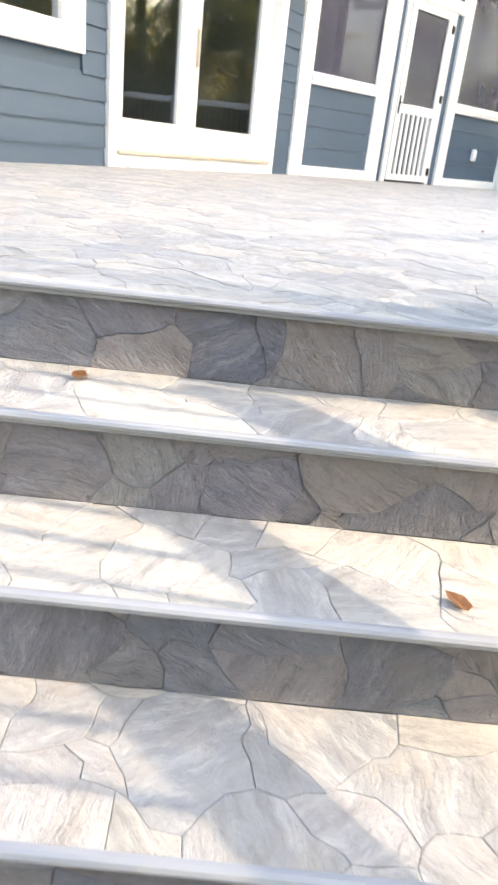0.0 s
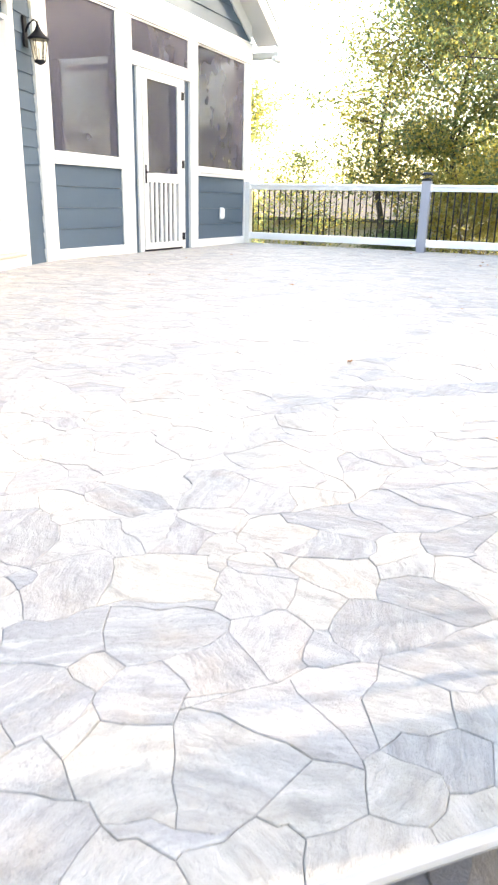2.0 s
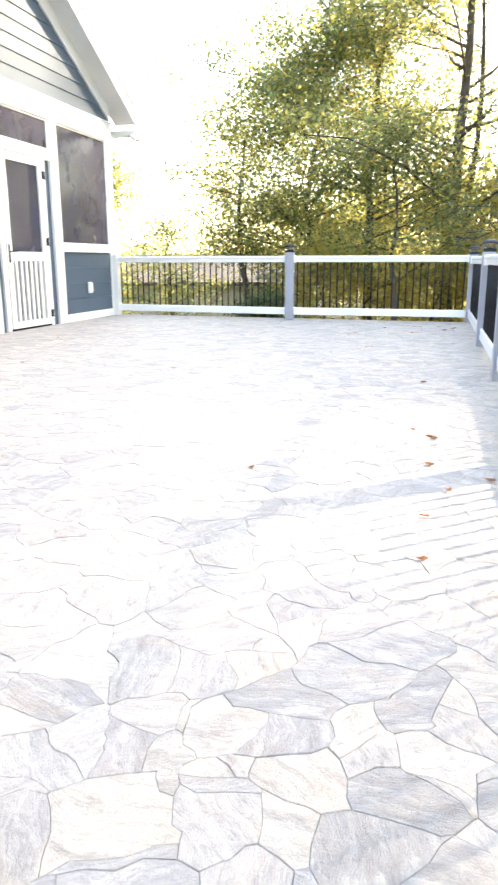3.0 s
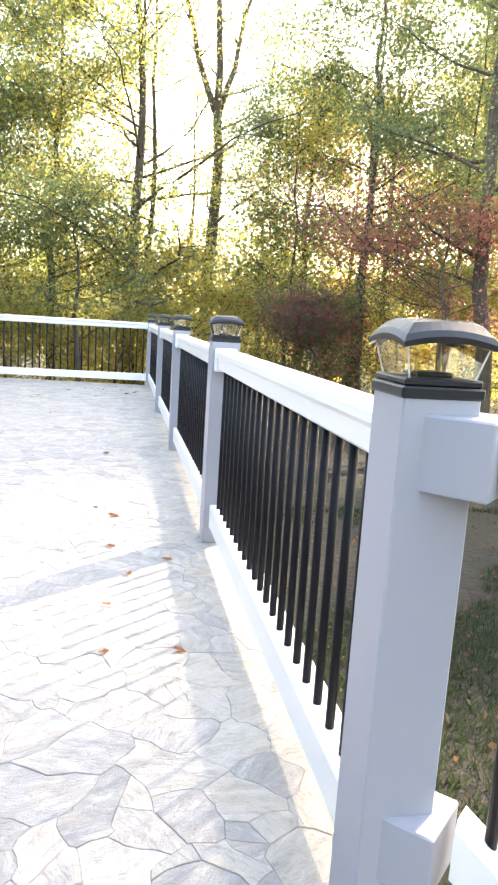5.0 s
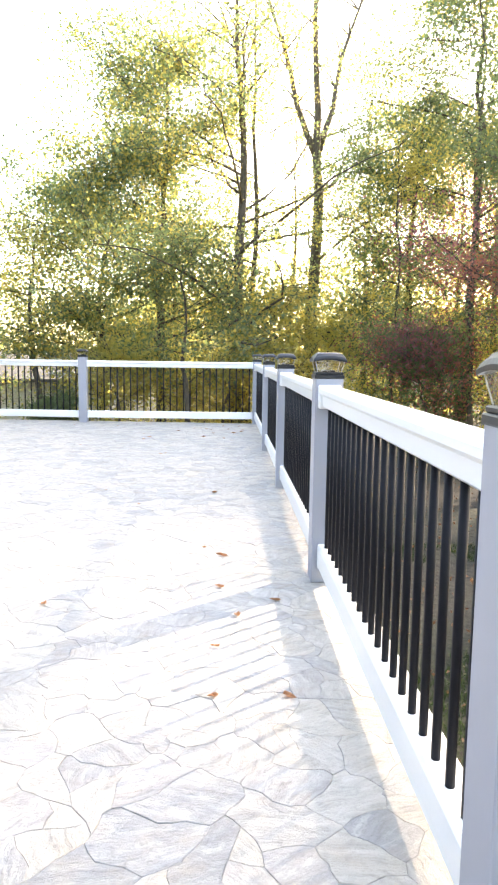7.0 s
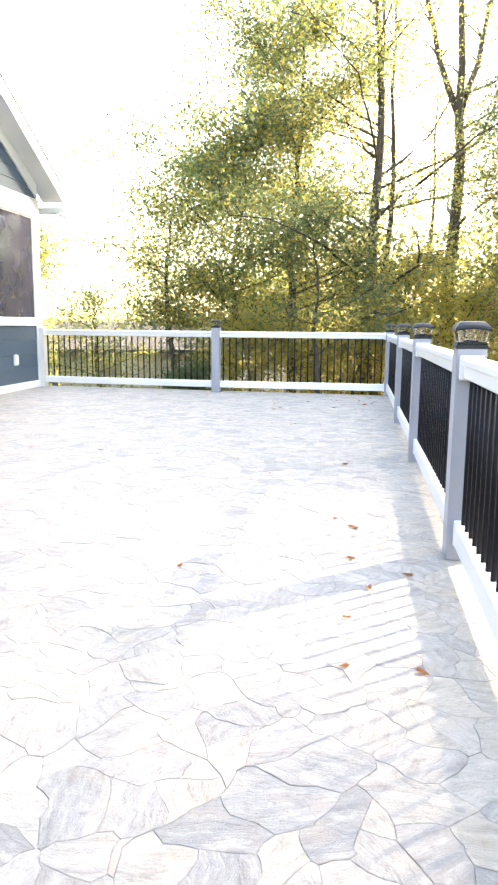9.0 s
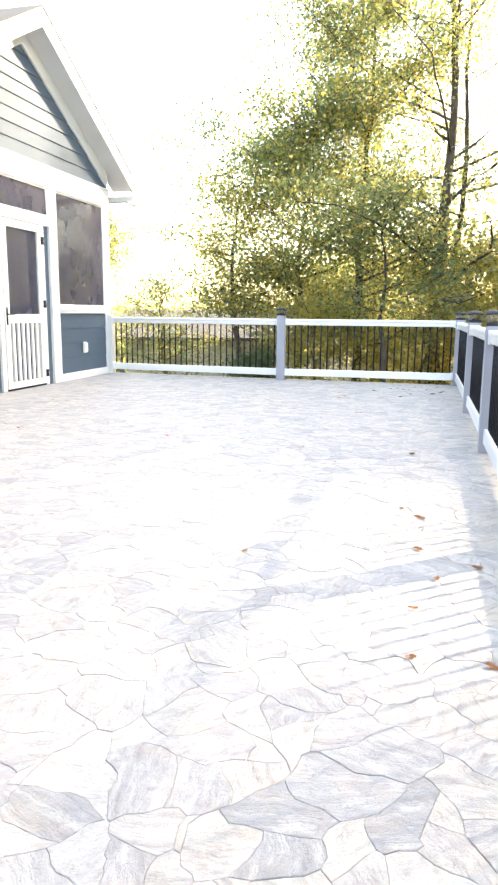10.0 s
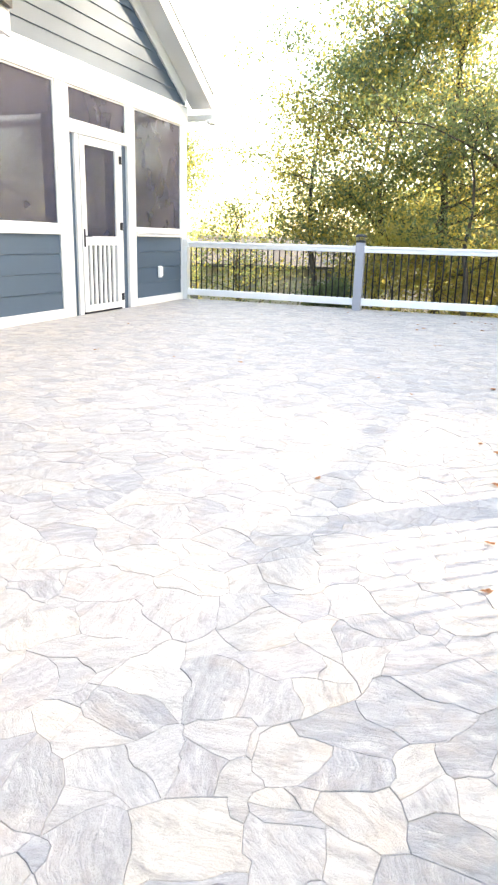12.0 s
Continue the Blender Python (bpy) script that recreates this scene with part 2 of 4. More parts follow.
# ---- stones ----
def clip(poly, p, n):
    out = []
    for i, a in enumerate(poly):
        b = poly[(i + 1) % len(poly)]
        da, db = (a[0] - p[0]) * n[0] + (a[1] - p[1]) * n[1], (b[0] - p[0]) * n[0] + (b[1] - p[1]) * n[1]
        if da <= 0:
            out.append(a)
        if da * db < 0:
            k = da / (da - db)
            out.append((a[0] + k * (b[0] - a[0]), a[1] + k * (b[1] - a[1])))
    return out


def crazy_paving(outline, pitch, seed, thin=0.3, wave=0.02):
    """Irregular stones that fill a convex outline: lists of (u, v) round each stone."""
    rnd = random.Random(seed)
    us, vs = [p[0] for p in outline], [p[1] for p in outline]
    u0, v0 = min(us) - pitch * 2, min(vs) - pitch * 2
    nu, nv = int((max(us) - u0) / pitch) + 4, int((max(vs) - v0) / pitch) + 4
    grid, weight = {}, {}
    for i in range(nu):
        for j in range(nv):
            if rnd.random() > thin:
                grid[i, j] = (u0 + (i + rnd.uniform(0.02, 0.98)) * pitch, v0 + (j + rnd.uniform(0.02, 0.98)) * pitch)
                weight[i, j] = rnd.uniform(-0.55, 0.55) * pitch * pitch
    sides = []
    for i, a in enumerate(outline):
        b = outline[(i + 1) % len(outline)]
        d = (b[0] - a[0], b[1] - a[1])
        k = math.hypot(*d)
        sides.append((a, (d[1] / k, -d[0] / k)))
    stones = []
    for (i, j), c in grid.items():
        r = 4 * pitch
        cell = [(c[0] - r, c[1] - r), (c[0] + r, c[1] - r), (c[0] + r, c[1] + r), (c[0] - r, c[1] + r)]
        for di in range(-4, 5):
            for dj in range(-4, 5):
                o = grid.get((i + di, j + dj))
                if o and (di or dj):
                    d = (o[0] - c[0], o[1] - c[1])
                    f = 0.5 + (weight[i, j] - weight[i + di, j + dj]) / (2 * (d[0] ** 2 + d[1] ** 2) + 1e-6)
                    cell = clip(cell, (c[0] + f * d[0], c[1] + f * d[1]), d)
        for a, n in sides:
            cell = clip(cell, a, n)
            if len(cell) < 3:
                break
        if len(cell) < 3:
            continue
        ring = []
        for q, a in enumerate(cell):
            b = cell[(q + 1) % len(cell)]
            k = math.hypot(b[0] - a[0], b[1] - a[1])
            steps = max(1, int(k / 0.028))
            if k < pitch * 0.02:
                continue
            for w in range(steps):
                f = w / steps
                p = (a[0] + f * (b[0] - a[0]), a[1] + f * (b[1] - a[1]))
                edge = min(-((p[0] - e[0]) * n[0] + (p[1] - e[1]) * n[1]) for e, n in sides)
                g = min(1.0, max(0.0, edge / 0.05)) * wave
                s = Vector((p[0] * 6.5 + seed, p[1] * 6.5, 0))
                h = noise.noise_vector(s) + 0.35 * noise.noise_vector(s * 2.7) + 0.12 * noise.noise_vector(s * 7.0)
                ring.append((p[0] + g * h.x, p[1] + g * h.y))
        area = sum(ring[q][0] * ring[(q + 1) % len(ring)][1] - ring[q][1] * ring[(q + 1) % len(ring)][0] for q in range(len(ring))) / 2
        if len(ring) > 2 and area > pitch * pitch * 0.01:
            stones.append(ring)
    return stones


def stone_geometry(ring, rnd, thick=0.0065, gap=0.0004, uneven=0.001):
    cu, cv = sum(p[0] for p in ring) / len(ring), sum(p[1] for p in ring) / len(ring)
    lift = rnd.uniform(-uneven, uneven)
    tilt = (rnd.uniform(-0.004, 0.004), rnd.uniform(-0.004, 0.004))
    verts, n = [], len(ring)
    for inset, z in ((gap + 0.0015, 0.0), (gap, -0.0015), (gap, -thick)):
        for u, v in ring:
            k = math.hypot(u - cu, v - cv) or 1.0
            f = max(0.2, 1 - inset / k)
            u2, v2 = cu + (u - cu) * f, cv + (v - cv) * f
            verts.append((u2, v2, z + (lift + (u2 - cu) * tilt[0] + (v2 - cv) * tilt[1] if z > -thick else 0)))
    faces = [tuple(range(n))]
    for k in range(2):
        for i in range(n):
            j = (i + 1) % n
            faces.append((k * n + i, (k + 1) * n + i, (k + 1) * n + j, k * n + j))
    return verts, faces


def lay_stones(stones, parent, mat, seed, single=lambda c: True, name="stone", limit=300, uneven=0.001):
    """Stones within the picked stretch as parts, the others joined into one."""
    rnd = random.Random(seed)
    jv, jf, count = [], [], 0
    for ring in stones:
        v, f = stone_geometry(ring, rnd, uneven=uneven)
        c = (sum(p[0] for p in ring) / len(ring), sum(p[1] for p in ring) / len(ring))
        if count < limit and single(c):
            count += 1
            me = bpy.data.meshes.new(name)
            me.from_pydata(v, [], f)
            me.materials.append(mat)
            new(name, me).parent = parent
        else:
            o = len(jv)
            jv += v
            jf += [tuple(o + q for q in face) for face in f]
    if jv:
        me = bpy.data.meshes.new("far_stones")
        me.from_pydata(jv, [], jf)
        me.materials.append(mat)
        ob = tagged(new("far_stones", me), kind="stuff")
        ob.parent = parent


# ---- ground ----
GROUND = -0.96
bm = bmesh.new()
bmesh.ops.create_grid(bm, x_segments=120, y_segments=120, size=1.0)
for v in bm.verts:
    v.co.x, v.co.y = [math.copysign(abs(q) ** 2.6 * 900, q) for q in v.co.xy]
    away = max(0.0, math.hypot(v.co.x + 3, v.co.y - 5) - 9)
    v.co.z = GROUND + 0.25 * noise.noise(v.co * 0.12) * min(1, away / 6) - min(away, 40) * 0.012
ground = tagged(part("ground", bm, M_GROUND, smooth=True), "patchy lawn and bare soil with fallen leaves", "ground", kind="structure")

# ---- deck ----
NOSE, RUN, RISE = 2.21, 0.36, 0.16
CORNER = Vector((-6.165, 6.93))
WALL_TURN = radians(17)
WU = Vector((math.sin(WALL_TURN), -math.cos(WALL_TURN)))
WN = Vector((math.cos(WALL_TURN), math.sin(WALL_TURN)))
FAR_R, FAR_L = 11.42, 11.62
k = (CORNER.y - CORNER.x - NOSE) / (WU.x - WU.y)
END = CORNER + WU * k
OUTLINE = [(-0.46, NOSE - 0.46), (-0.46, FAR_R), (-6.165, FAR_L + 0.2), tuple(CORNER), tuple(END)]

bm = bmesh.new()
SLAB = [(-0.46, NOSE - 0.42), *OUTLINE[1:4], (END.x - 0.02, END.y + 0.05)]
prism(bm, SLAB, (1, 0, 0), (0, 1, 0), (0, 0, -0.30), (0, 0, -0.0042))
floor = tagged(part("floor", bm, M_JOINT), "pale grey crazy-paved stone terrace floor", "floor", kind="structure")
bm = bmesh.new()
prism(bm, [(-0.44, NOSE - 0.5), (-0.44, FAR_R + 0.03), (-0.40, FAR_R + 0.03), (-0.40, NOSE - 0.5)], (1, 0, 0), (0, 1, 0), (0, 0, GROUND - 0.3), (0, 0, -0.012))
prism(bm, [(-0.44, FAR_R + 0.02), (-6.3, FAR_L + 0.22), (-6.3, FAR_L + 0.26), (-0.44, FAR_R + 0.06)], (1, 0, 0), (0, 1, 0), (0, 0, GROUND - 0.3), (0, 0, -0.012))
tagged(part("skirt", bm, M_WHITE), "white boards closing the terrace edge", "skirting", kind="structure")

# ---- steps ----
DIAG = Vector((-1, -1, 0)).normalized()
DOWN = Vector((1, -1, 0)).normalized()
LONG = 4.45
START = Vector((-0.44, NOSE - 0.44, 0))
TREAD = RUN / math.sqrt(2)
steps_m = frame_of(START, DIAG, DOWN)
FLIP = Matrix.Rotation(math.pi, 4, "X")
steps = []
for i in range(6):
    top, y0 = -i * RISE, i * TREAD
    step = tagged(empty("step"), "stone-clad terrace step with a pale metal edging", "step", "terrace steps", "structure")
    step.matrix_world = frame_of(START, DIAG, DOWN) @ pose(0, 0, 0)
    riser = part("riser", boxes((0, LONG, y0 - 0.08, y0 - 0.026, top - RISE - 0.05, top - 0.01)), M_JOINT, step)
    # edging: a rounded lip with a lower leg
    bm = bmesh.new()
    lip = [(-0.030, -0.006), (-0.018, -0.004), (-0.013, 0.0012), (-0.005, 0.002), (0.001, 0.0), (0.004, -0.005), (0.003, -0.010), (-0.002, -0.013), (-0.007, -0.014), (-0.008, -0.021), (-0.034, -0.021)]
    prism(bm, lip, (0, 1, 0), (0, 0, 1), (LONG, 0, 0), (0, y0, top))
    nosing = part("edging", bm, M_NOSE, step, "pale grey metal edging strip")
    if i:
        part("tread", boxes((0, LONG, y0 - TREAD - 0.03, y0 - 0.03, top - 0.06, top - 0.0042)), M_JOINT, step)
    steps.append((step, top, y0))

# ---- house wall with the terrace door ----
wall_m = frame_of((CORNER.x, CORNER.y, 0), (*WU, 0), (*WN, 0))
DOOR = (0.80, 3.36, 2.16)
WIN = (3.84, 5.2, 0.86, 2.1)
EAVE = 2.74


def cut_spans(u0, u1, z0, z1, holes):
    spans = [(u0, u1)]
    for a, b, c, d in holes:
        if z1 <= c + 1e-4 or z0 >= d - 1e-4:
            continue
        nxt = []
        for p, q in spans:
            if b <= p or a >= q:
                nxt.append((p, q))
                continue
            if a > p:
                nxt.append((p, a))
            if b < q:
                nxt.append((b, q))
        spans = nxt
    return spans


house_wall = tagged(empty("wall_house", wall_m), "blue lap-sided house wall with white trim", "wall", kind="structure")
holes = [(DOOR[0], DOOR[1], 0, DOOR[2]), WIN]
core = bmesh.new()
for z0, z1 in ((0, WIN[2]), (WIN[2], WIN[3]), (WIN[3], DOOR[2]), (DOOR[2], EAVE)):
    for a, b in cut_spans(0.0, 9.2, z0, z1, holes):
        box(core, a, b, -0.16, -0.03, z0 if z0 else GROUND, z1)
part("sheathing", core, M_SIDING, house_wall)


def lap_board(u0, u1, z0, z1):
    bm = bmesh.new()
    prism(bm, [(-0.029, z0), (0.0, z0), (-0.014, z1 + 0.02), (-0.029, z1 + 0.02)], (0, 1, 0), (0, 0, 1), (u1 - u0, 0, 0), (u0, 0, 0))
    return bm


LAP = 0.163
DOOR_TRIM = (DOOR[0] - 0.103, DOOR[1] + 0.103, -1, DOOR[2] + 0.12)
WIN_TRIM = (WIN[0] - 0.115, WIN[1] + 0.115, WIN[2] - 0.115, WIN[3] + 0.115)
z = -0.03
while z < EAVE:
    for a, b in cut_spans(0.28, 8.8, z + 0.02, z + LAP, [DOOR_TRIM, WIN_TRIM]):
        # a board that only part of an opening crosses stops at its trim
        part("siding_board", lap_board(a, b, z, min(z + LAP, EAVE)), M_SIDING, house_wall)
    z += LAP

# corner trim between house and porch
part("corner_trim", boxes((0.07, 0.275, -0.03, 0.022, -0.005, EAVE), bev=0.003), M_WHITE, house_wall)

# door trim, jamb and sliding leaves
door_1 = tagged(empty("door_1", wall_m), "closed white double glass terrace door", "door", kind="structure")
a, b, h = DOOR
part("casing", boxes((b + 0.002, b + 0.10, -0.03, 0.03, 0.0, h + 0.11), bev=0.004), M_WHITE, door_1)
part("casing", boxes((a - 0.10, a - 0.002, -0.03, 0.03, 0.0, h + 0.11), bev=0.004), M_WHITE, door_1)
part("casing", boxes((a - 0.10, b + 0.10, -0.03, 0.036, h + 0.112, h + 0.25), bev=0.004), M_WHITE, door_1)
part("jamb", boxes((a, a + 0.035, -0.15, 0.018, 0.02, h), bev=0.003), M_WHITE, door_1)
part("jamb", boxes((b - 0.035, b, -0.15, 0.018, 0.02, h), bev=0.003), M_WHITE, door_1)
part("head", boxes((a + 0.036, b - 0.036, -0.15, 0.018, h - 0.04, h), bev=0.003), M_WHITE, door_1)
part("sill_face", boxes((a, b, -0.03, 0.028, 0.0, 0.10), bev=0.003), M_WHITE, door_1)
part("threshold", boxes((a + 0.01, b - 0.01, -0.15, 0.05, 0.102, 0.128), bev=0.004), M_SILL, door_1, "bare wooden threshold")


def glazed_leaf(u0, u1, y, z0, z1, stile, low, parent, far):
    leaf = part("leaf_frame", boxes((u0, u0 + stile, y - 0.022, y + 0.022, z0, z1), (u1 - far, u1, y - 0.022, y + 0.022, z0, z1),
                                    (u0 + stile, u1 - far, y - 0.0215, y + 0.0215, z0, z0 + low), (u0 + stile, u1 - far, y - 0.0215, y + 0.0215, z1 - 0.11, z1)), M_WHITE, parent)
    bm = bmesh.new()
    for p in ((u0 + stile, u0 + stile + 0.014, z0 + low, z1 - 0.11), (u1 - far - 0.014, u1 - far, z0 + low, z1 - 0.11)):
        box(bm, p[0], p[1], y - 0.012, y + 0.027, p[2], p[3])
    for zz in (z0 + low, z1 - 0.124):
        box(bm, u0 + stile, u1 - far, y - 0.0122, y + 0.0275, zz, zz + 0.014)
    part("glazing_bead", bm, M_WHITE, leaf)
    pane = part("pane", boxes((u0 + stile + 0.002, u1 - far - 0.002, y - 0.003, y + 0.003, z0 + low + 0.002, z1 - 0.112)), M_GLASS, leaf)
    pane.visible_shadow = False
    return leaf


mid = 2.30
leaf = glazed_leaf(mid + 0.07, b - 0.036, -0.035, 0.13, h - 0.042, 0.13, 0.225, door_1, 0.05)
leaf = glazed_leaf(a + 0.036, mid + 0.06, -0.095, 0.13, h - 0.042, 0.22, 0.225, door_1, 0.22)
bm = boxes((mid - 0.13, mid - 0.114, -0.072, -0.036, 0.86, 1.16), (mid - 0.132, mid - 0.112, -0.072, -0.06, 0.84, 0.87), (mid - 0.132, mid - 0.112, -0.072, -0.06, 1.15, 1.18), bev=0.003)
part("pull_handle", bm, M_SILL, leaf, "brass pull handle")

window_1 = tagged(empty("window_1", wall_m), "white-trimmed sash window in blue siding", "window", kind="structure")
w0, w1, z0, z1 = WIN
for d in ((w0 - 0.11, w0 - 0.001, z0, z1), (w1 + 0.001, w1 + 0.11, z0, z1), (w0 - 0.11, w1 + 0.11, z0 - 0.112, z0 - 0.002), (w0 - 0.11, w1 + 0.11, z1 + 0.002, z1 + 0.112)):
    part("casing", boxes((d[0], d[1], -0.03, 0.028, d[2], d[3]), bev=0.004), M_WHITE, window_1)
part("window_frame", boxes((w0, w0 + 0.07, -0.12, -0.02, z0, z1), (w1 - 0.07, w1, -0.12, -0.02, z0, z1), (w0 + 0.07, w1 - 0.07, -0.12, -0.021, z0, z0 + 0.07), (w0 + 0.07, w1 - 0.07, -0.12, -0.021, z1 - 0.07, z1)), M_WHITE, window_1)
p = part("pane", boxes((w0 + 0.072, w1 - 0.072, -0.07, -0.064, z0 + 0.072, z1 - 0.072)), M_GLASS, window_1)
p.visible_shadow = False

lantern = tagged(empty("wall_lantern", wall_m @ pose(0.43, 0, 0)), "black metal wall lantern with clear glass on blue siding", "lantern")
part("back_plate", boxes((-0.04, 0.04, 0.0, 0.02, 1.98, 2.24), bev=0.006), M_BLACK, lantern)
arm = [Vector((0, 0.01, 2.1)), Vector((0, 0.05, 2.17)), Vector((0, 0.10, 2.21)), Vector((0, 0.135, 2.19)), Vector((0, 0.14, 2.15))]
part("arm", ring_tube(bmesh.new(), arm, [0.011] * 5, 8), M_BLACK, lantern, smooth=True)
roof_pts = [Vector((0, 0.14, z)) for z in (2.045, 2.055, 2.08, 2.115, 2.15, 2.175)]
part("lantern_roof", ring_tube(bmesh.new(), roof_pts, [0.105, 0.10, 0.07, 0.035, 0.018, 0.008], 14), M_BLACK, lantern, smooth=True)
bm = ring_tube(bmesh.new(), [Vector((0, 0.14, 2.044)), Vector((0, 0.14, 1.87))], [0.078, 0.05], 6)
part("glass_body", bm, M_LENS, lantern, "clear tapered lantern glass").visible_shadow = False
for q in range(6):
    w = Matrix.Rotation(math.tau * q / 6, 3, "Z")
    part("cage_bar", ring_tube(bmesh.new(), [Vector((0, 0.14, 2.045)) + w @ Vector((0.08, 0, 0)), Vector((0, 0.14, 1.865)) + w @ Vector((0.052, 0, 0))], [0.004, 0.004], 5), M_BLACK, lantern)
part("base_ring", ring_tube(bmesh.new(), [Vector((0, 0.14, 1.868)), Vector((0, 0.14, 1.85)), Vector((0, 0.14, 1.83))], [0.056, 0.05, 0.01], 12), M_BLACK, lantern, smooth=True)
part("candle", ring_tube(bmesh.new(), [Vector((0, 0.14, 1.87)), Vector((0, 0.14, 1.97))], [0.012, 0.012], 8), M_WHITE, lantern)

# the room behind
room = tagged(empty("room", wall_m), "dark room behind the glass door", "room", kind="structure")
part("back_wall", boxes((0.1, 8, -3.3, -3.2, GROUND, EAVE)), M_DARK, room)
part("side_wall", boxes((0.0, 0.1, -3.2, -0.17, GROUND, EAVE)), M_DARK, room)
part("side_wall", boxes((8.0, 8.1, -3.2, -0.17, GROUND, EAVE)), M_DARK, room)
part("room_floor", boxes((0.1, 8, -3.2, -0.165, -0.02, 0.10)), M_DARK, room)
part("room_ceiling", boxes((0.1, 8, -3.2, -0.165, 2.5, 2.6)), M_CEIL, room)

# eave of the house
eave = tagged(empty("house_eave", wall_m), "white soffit and gutter above the house wall", "eave", kind="structure")
part("soffit", boxes((0.25, 9.2, -0.16, 0.42, EAVE, EAVE + 0.03)), M_WHITE, eave)
part("fascia", boxes((0.25, 9.2, 0.42, 0.45, EAVE - 0.02, EAVE + 0.2)), M_WHITE, eave)
bm = bmesh.new()
prism(bm, [(0.5, EAVE + 0.2), (0.45, EAVE + 0.2), (-3.4, EAVE + 2.2), (-3.4, EAVE + 2.28), (0.5, EAVE + 0.28)], (0, 1, 0), (0, 0, 1), (8.9, 0, 0), (0.3, 0, 0))
part("roof", bm, M_ROOF, eave)

# ---- screened porch ----
PX = -6.165
PY0, PY1 = 6.97, 11.76
BEAM0, BEAM1 = 2.665, 2.935
RIDGE_Y, RIDGE_Z = 9.32, 4.33
SLOPE = (RIDGE_Z - 3.02) / (11.68 - RIDGE_Y)
porch = tagged(empty("wall_porch"), "screened porch front with blue panels and white posts", "wall", kind="structure")


def upright(y0, y1, z0, z1, x0=-0.09, x1=0.02, name="post"):
    return part(name, boxes((PX + x0, PX + x1, y0, y1, z0, z1), bev=0.004), M_WHITE, porch)


upright(PY0 - 0.10, 6.965, 0.0, BEAM0, name="post")
upright(8.19, 8.45, 0.0, BEAM0)
upright(9.84, 10.05, 0.0, BEAM0)
upright(11.57, PY1, 0.0, BEAM0)
part("beam", boxes((PX - 0.1, PX + 0.026, PY0 - 0.10, PY1 + 0.02, BEAM0 + 0.002, BEAM1), bev=0.004), M_WHITE, porch)


def screen_bay(y0, y1, name="screen"):
    """A bay with siding below, a rail, and a screen above."""
    part("sill_rail", boxes((PX - 0.07, PX + 0.03, y0 + 0.001, y1 - 0.001, 0.985, 1.095), bev=0.004), M_WHITE, porch)
    part("rail_lip", boxes((PX - 0.07, PX + 0.042, y0 + 0.001, y1 - 0.001, 1.028, 1.048), bev=0.003), M_WHITE, porch)
    part("base_board", boxes((PX - 0.07, PX + 0.025, y0 + 0.001, y1 - 0.001, 0.0, 0.112), bev=0.004), M_WHITE, porch)
    zz = 0.1
    for i in range(4):
        bm = bmesh.new()
        prism(bm, [(-0.03, zz), (0.004, zz), (-0.003, zz + 0.219), (-0.03, zz + 0.219)], (1, 0, 0), (0, 0, 1), (0, y1 - y0, 0), (PX, y0, 0))
        part("siding_board", bm, M_SIDING, porch)
        zz += 0.222
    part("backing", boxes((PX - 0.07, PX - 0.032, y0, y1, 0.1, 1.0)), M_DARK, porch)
    f = part("screen_frame", boxes((PX - 0.03, PX + 0.006, y0, y0 + 0.022, 1.096, BEAM0), (PX - 0.03, PX + 0.006, y1 - 0.022, y1, 1.096, BEAM0),
                                   (PX - 0.03, PX + 0.005, y0 + 0.022, y1 - 0.022, 1.096, 1.115), (PX - 0.03, PX + 0.005, y0 + 0.022, y1 - 0.022, BEAM0 - 0.02, BEAM0)), M_WHITE, porch)
    part(name, boxes((PX - 0.014, PX - 0.012, y0 + 0.02, y1 - 0.02, 1.11, BEAM0 - 0.015)), M_SCREEN, f)


screen_bay(6.966, 8.189)
screen_bay(10.051, 11.569)

# door bay: transom screen, filler strips and the screen door
part("transom_rail", boxes((PX - 0.07, PX + 0.024, 8.452, 9.838, 2.155, 2.285), bev=0.004), M_WHITE, porch)
f = part("screen_frame", boxes((PX - 0.03, PX + 0.006, 8.452, 8.48, 2.286, BEAM0), (PX - 0.03, PX + 0.006, 9.81, 9.838, 2.286, BEAM0),
                               (PX - 0.03, PX + 0.005, 8.48, 9.81, 2.286, 2.306), (PX - 0.03, PX + 0.005, 8.48, 9.81, BEAM0 - 0.02, BEAM0)), M_WHITE, porch)
part("screen", boxes((PX - 0.014, PX - 0.012, 8.478, 9.812, 2.3, BEAM0 - 0.015)), M_SCREEN, f)
part("filler_strip", boxes((PX - 0.06, PX - 0.02, 8.452, 8.56, 0.0, 2.153)), M_SIDING, porch, "narrow blue filler strip")
part("filler_strip", boxes((PX - 0.06, PX - 0.02, 9.69, 9.838, 0.0, 2.153)), M_SIDING, porch, "narrow blue filler strip")
part("door_jamb", boxes((PX - 0.06, PX + 0.012, 8.562, 8.645, 0.0, 2.153), bev=0.003), M_WHITE, porch)
part("door_jamb", boxes((PX - 0.06, PX + 0.012, 9.60, 9.688, 0.0, 2.153), bev=0.003), M_WHITE, porch)

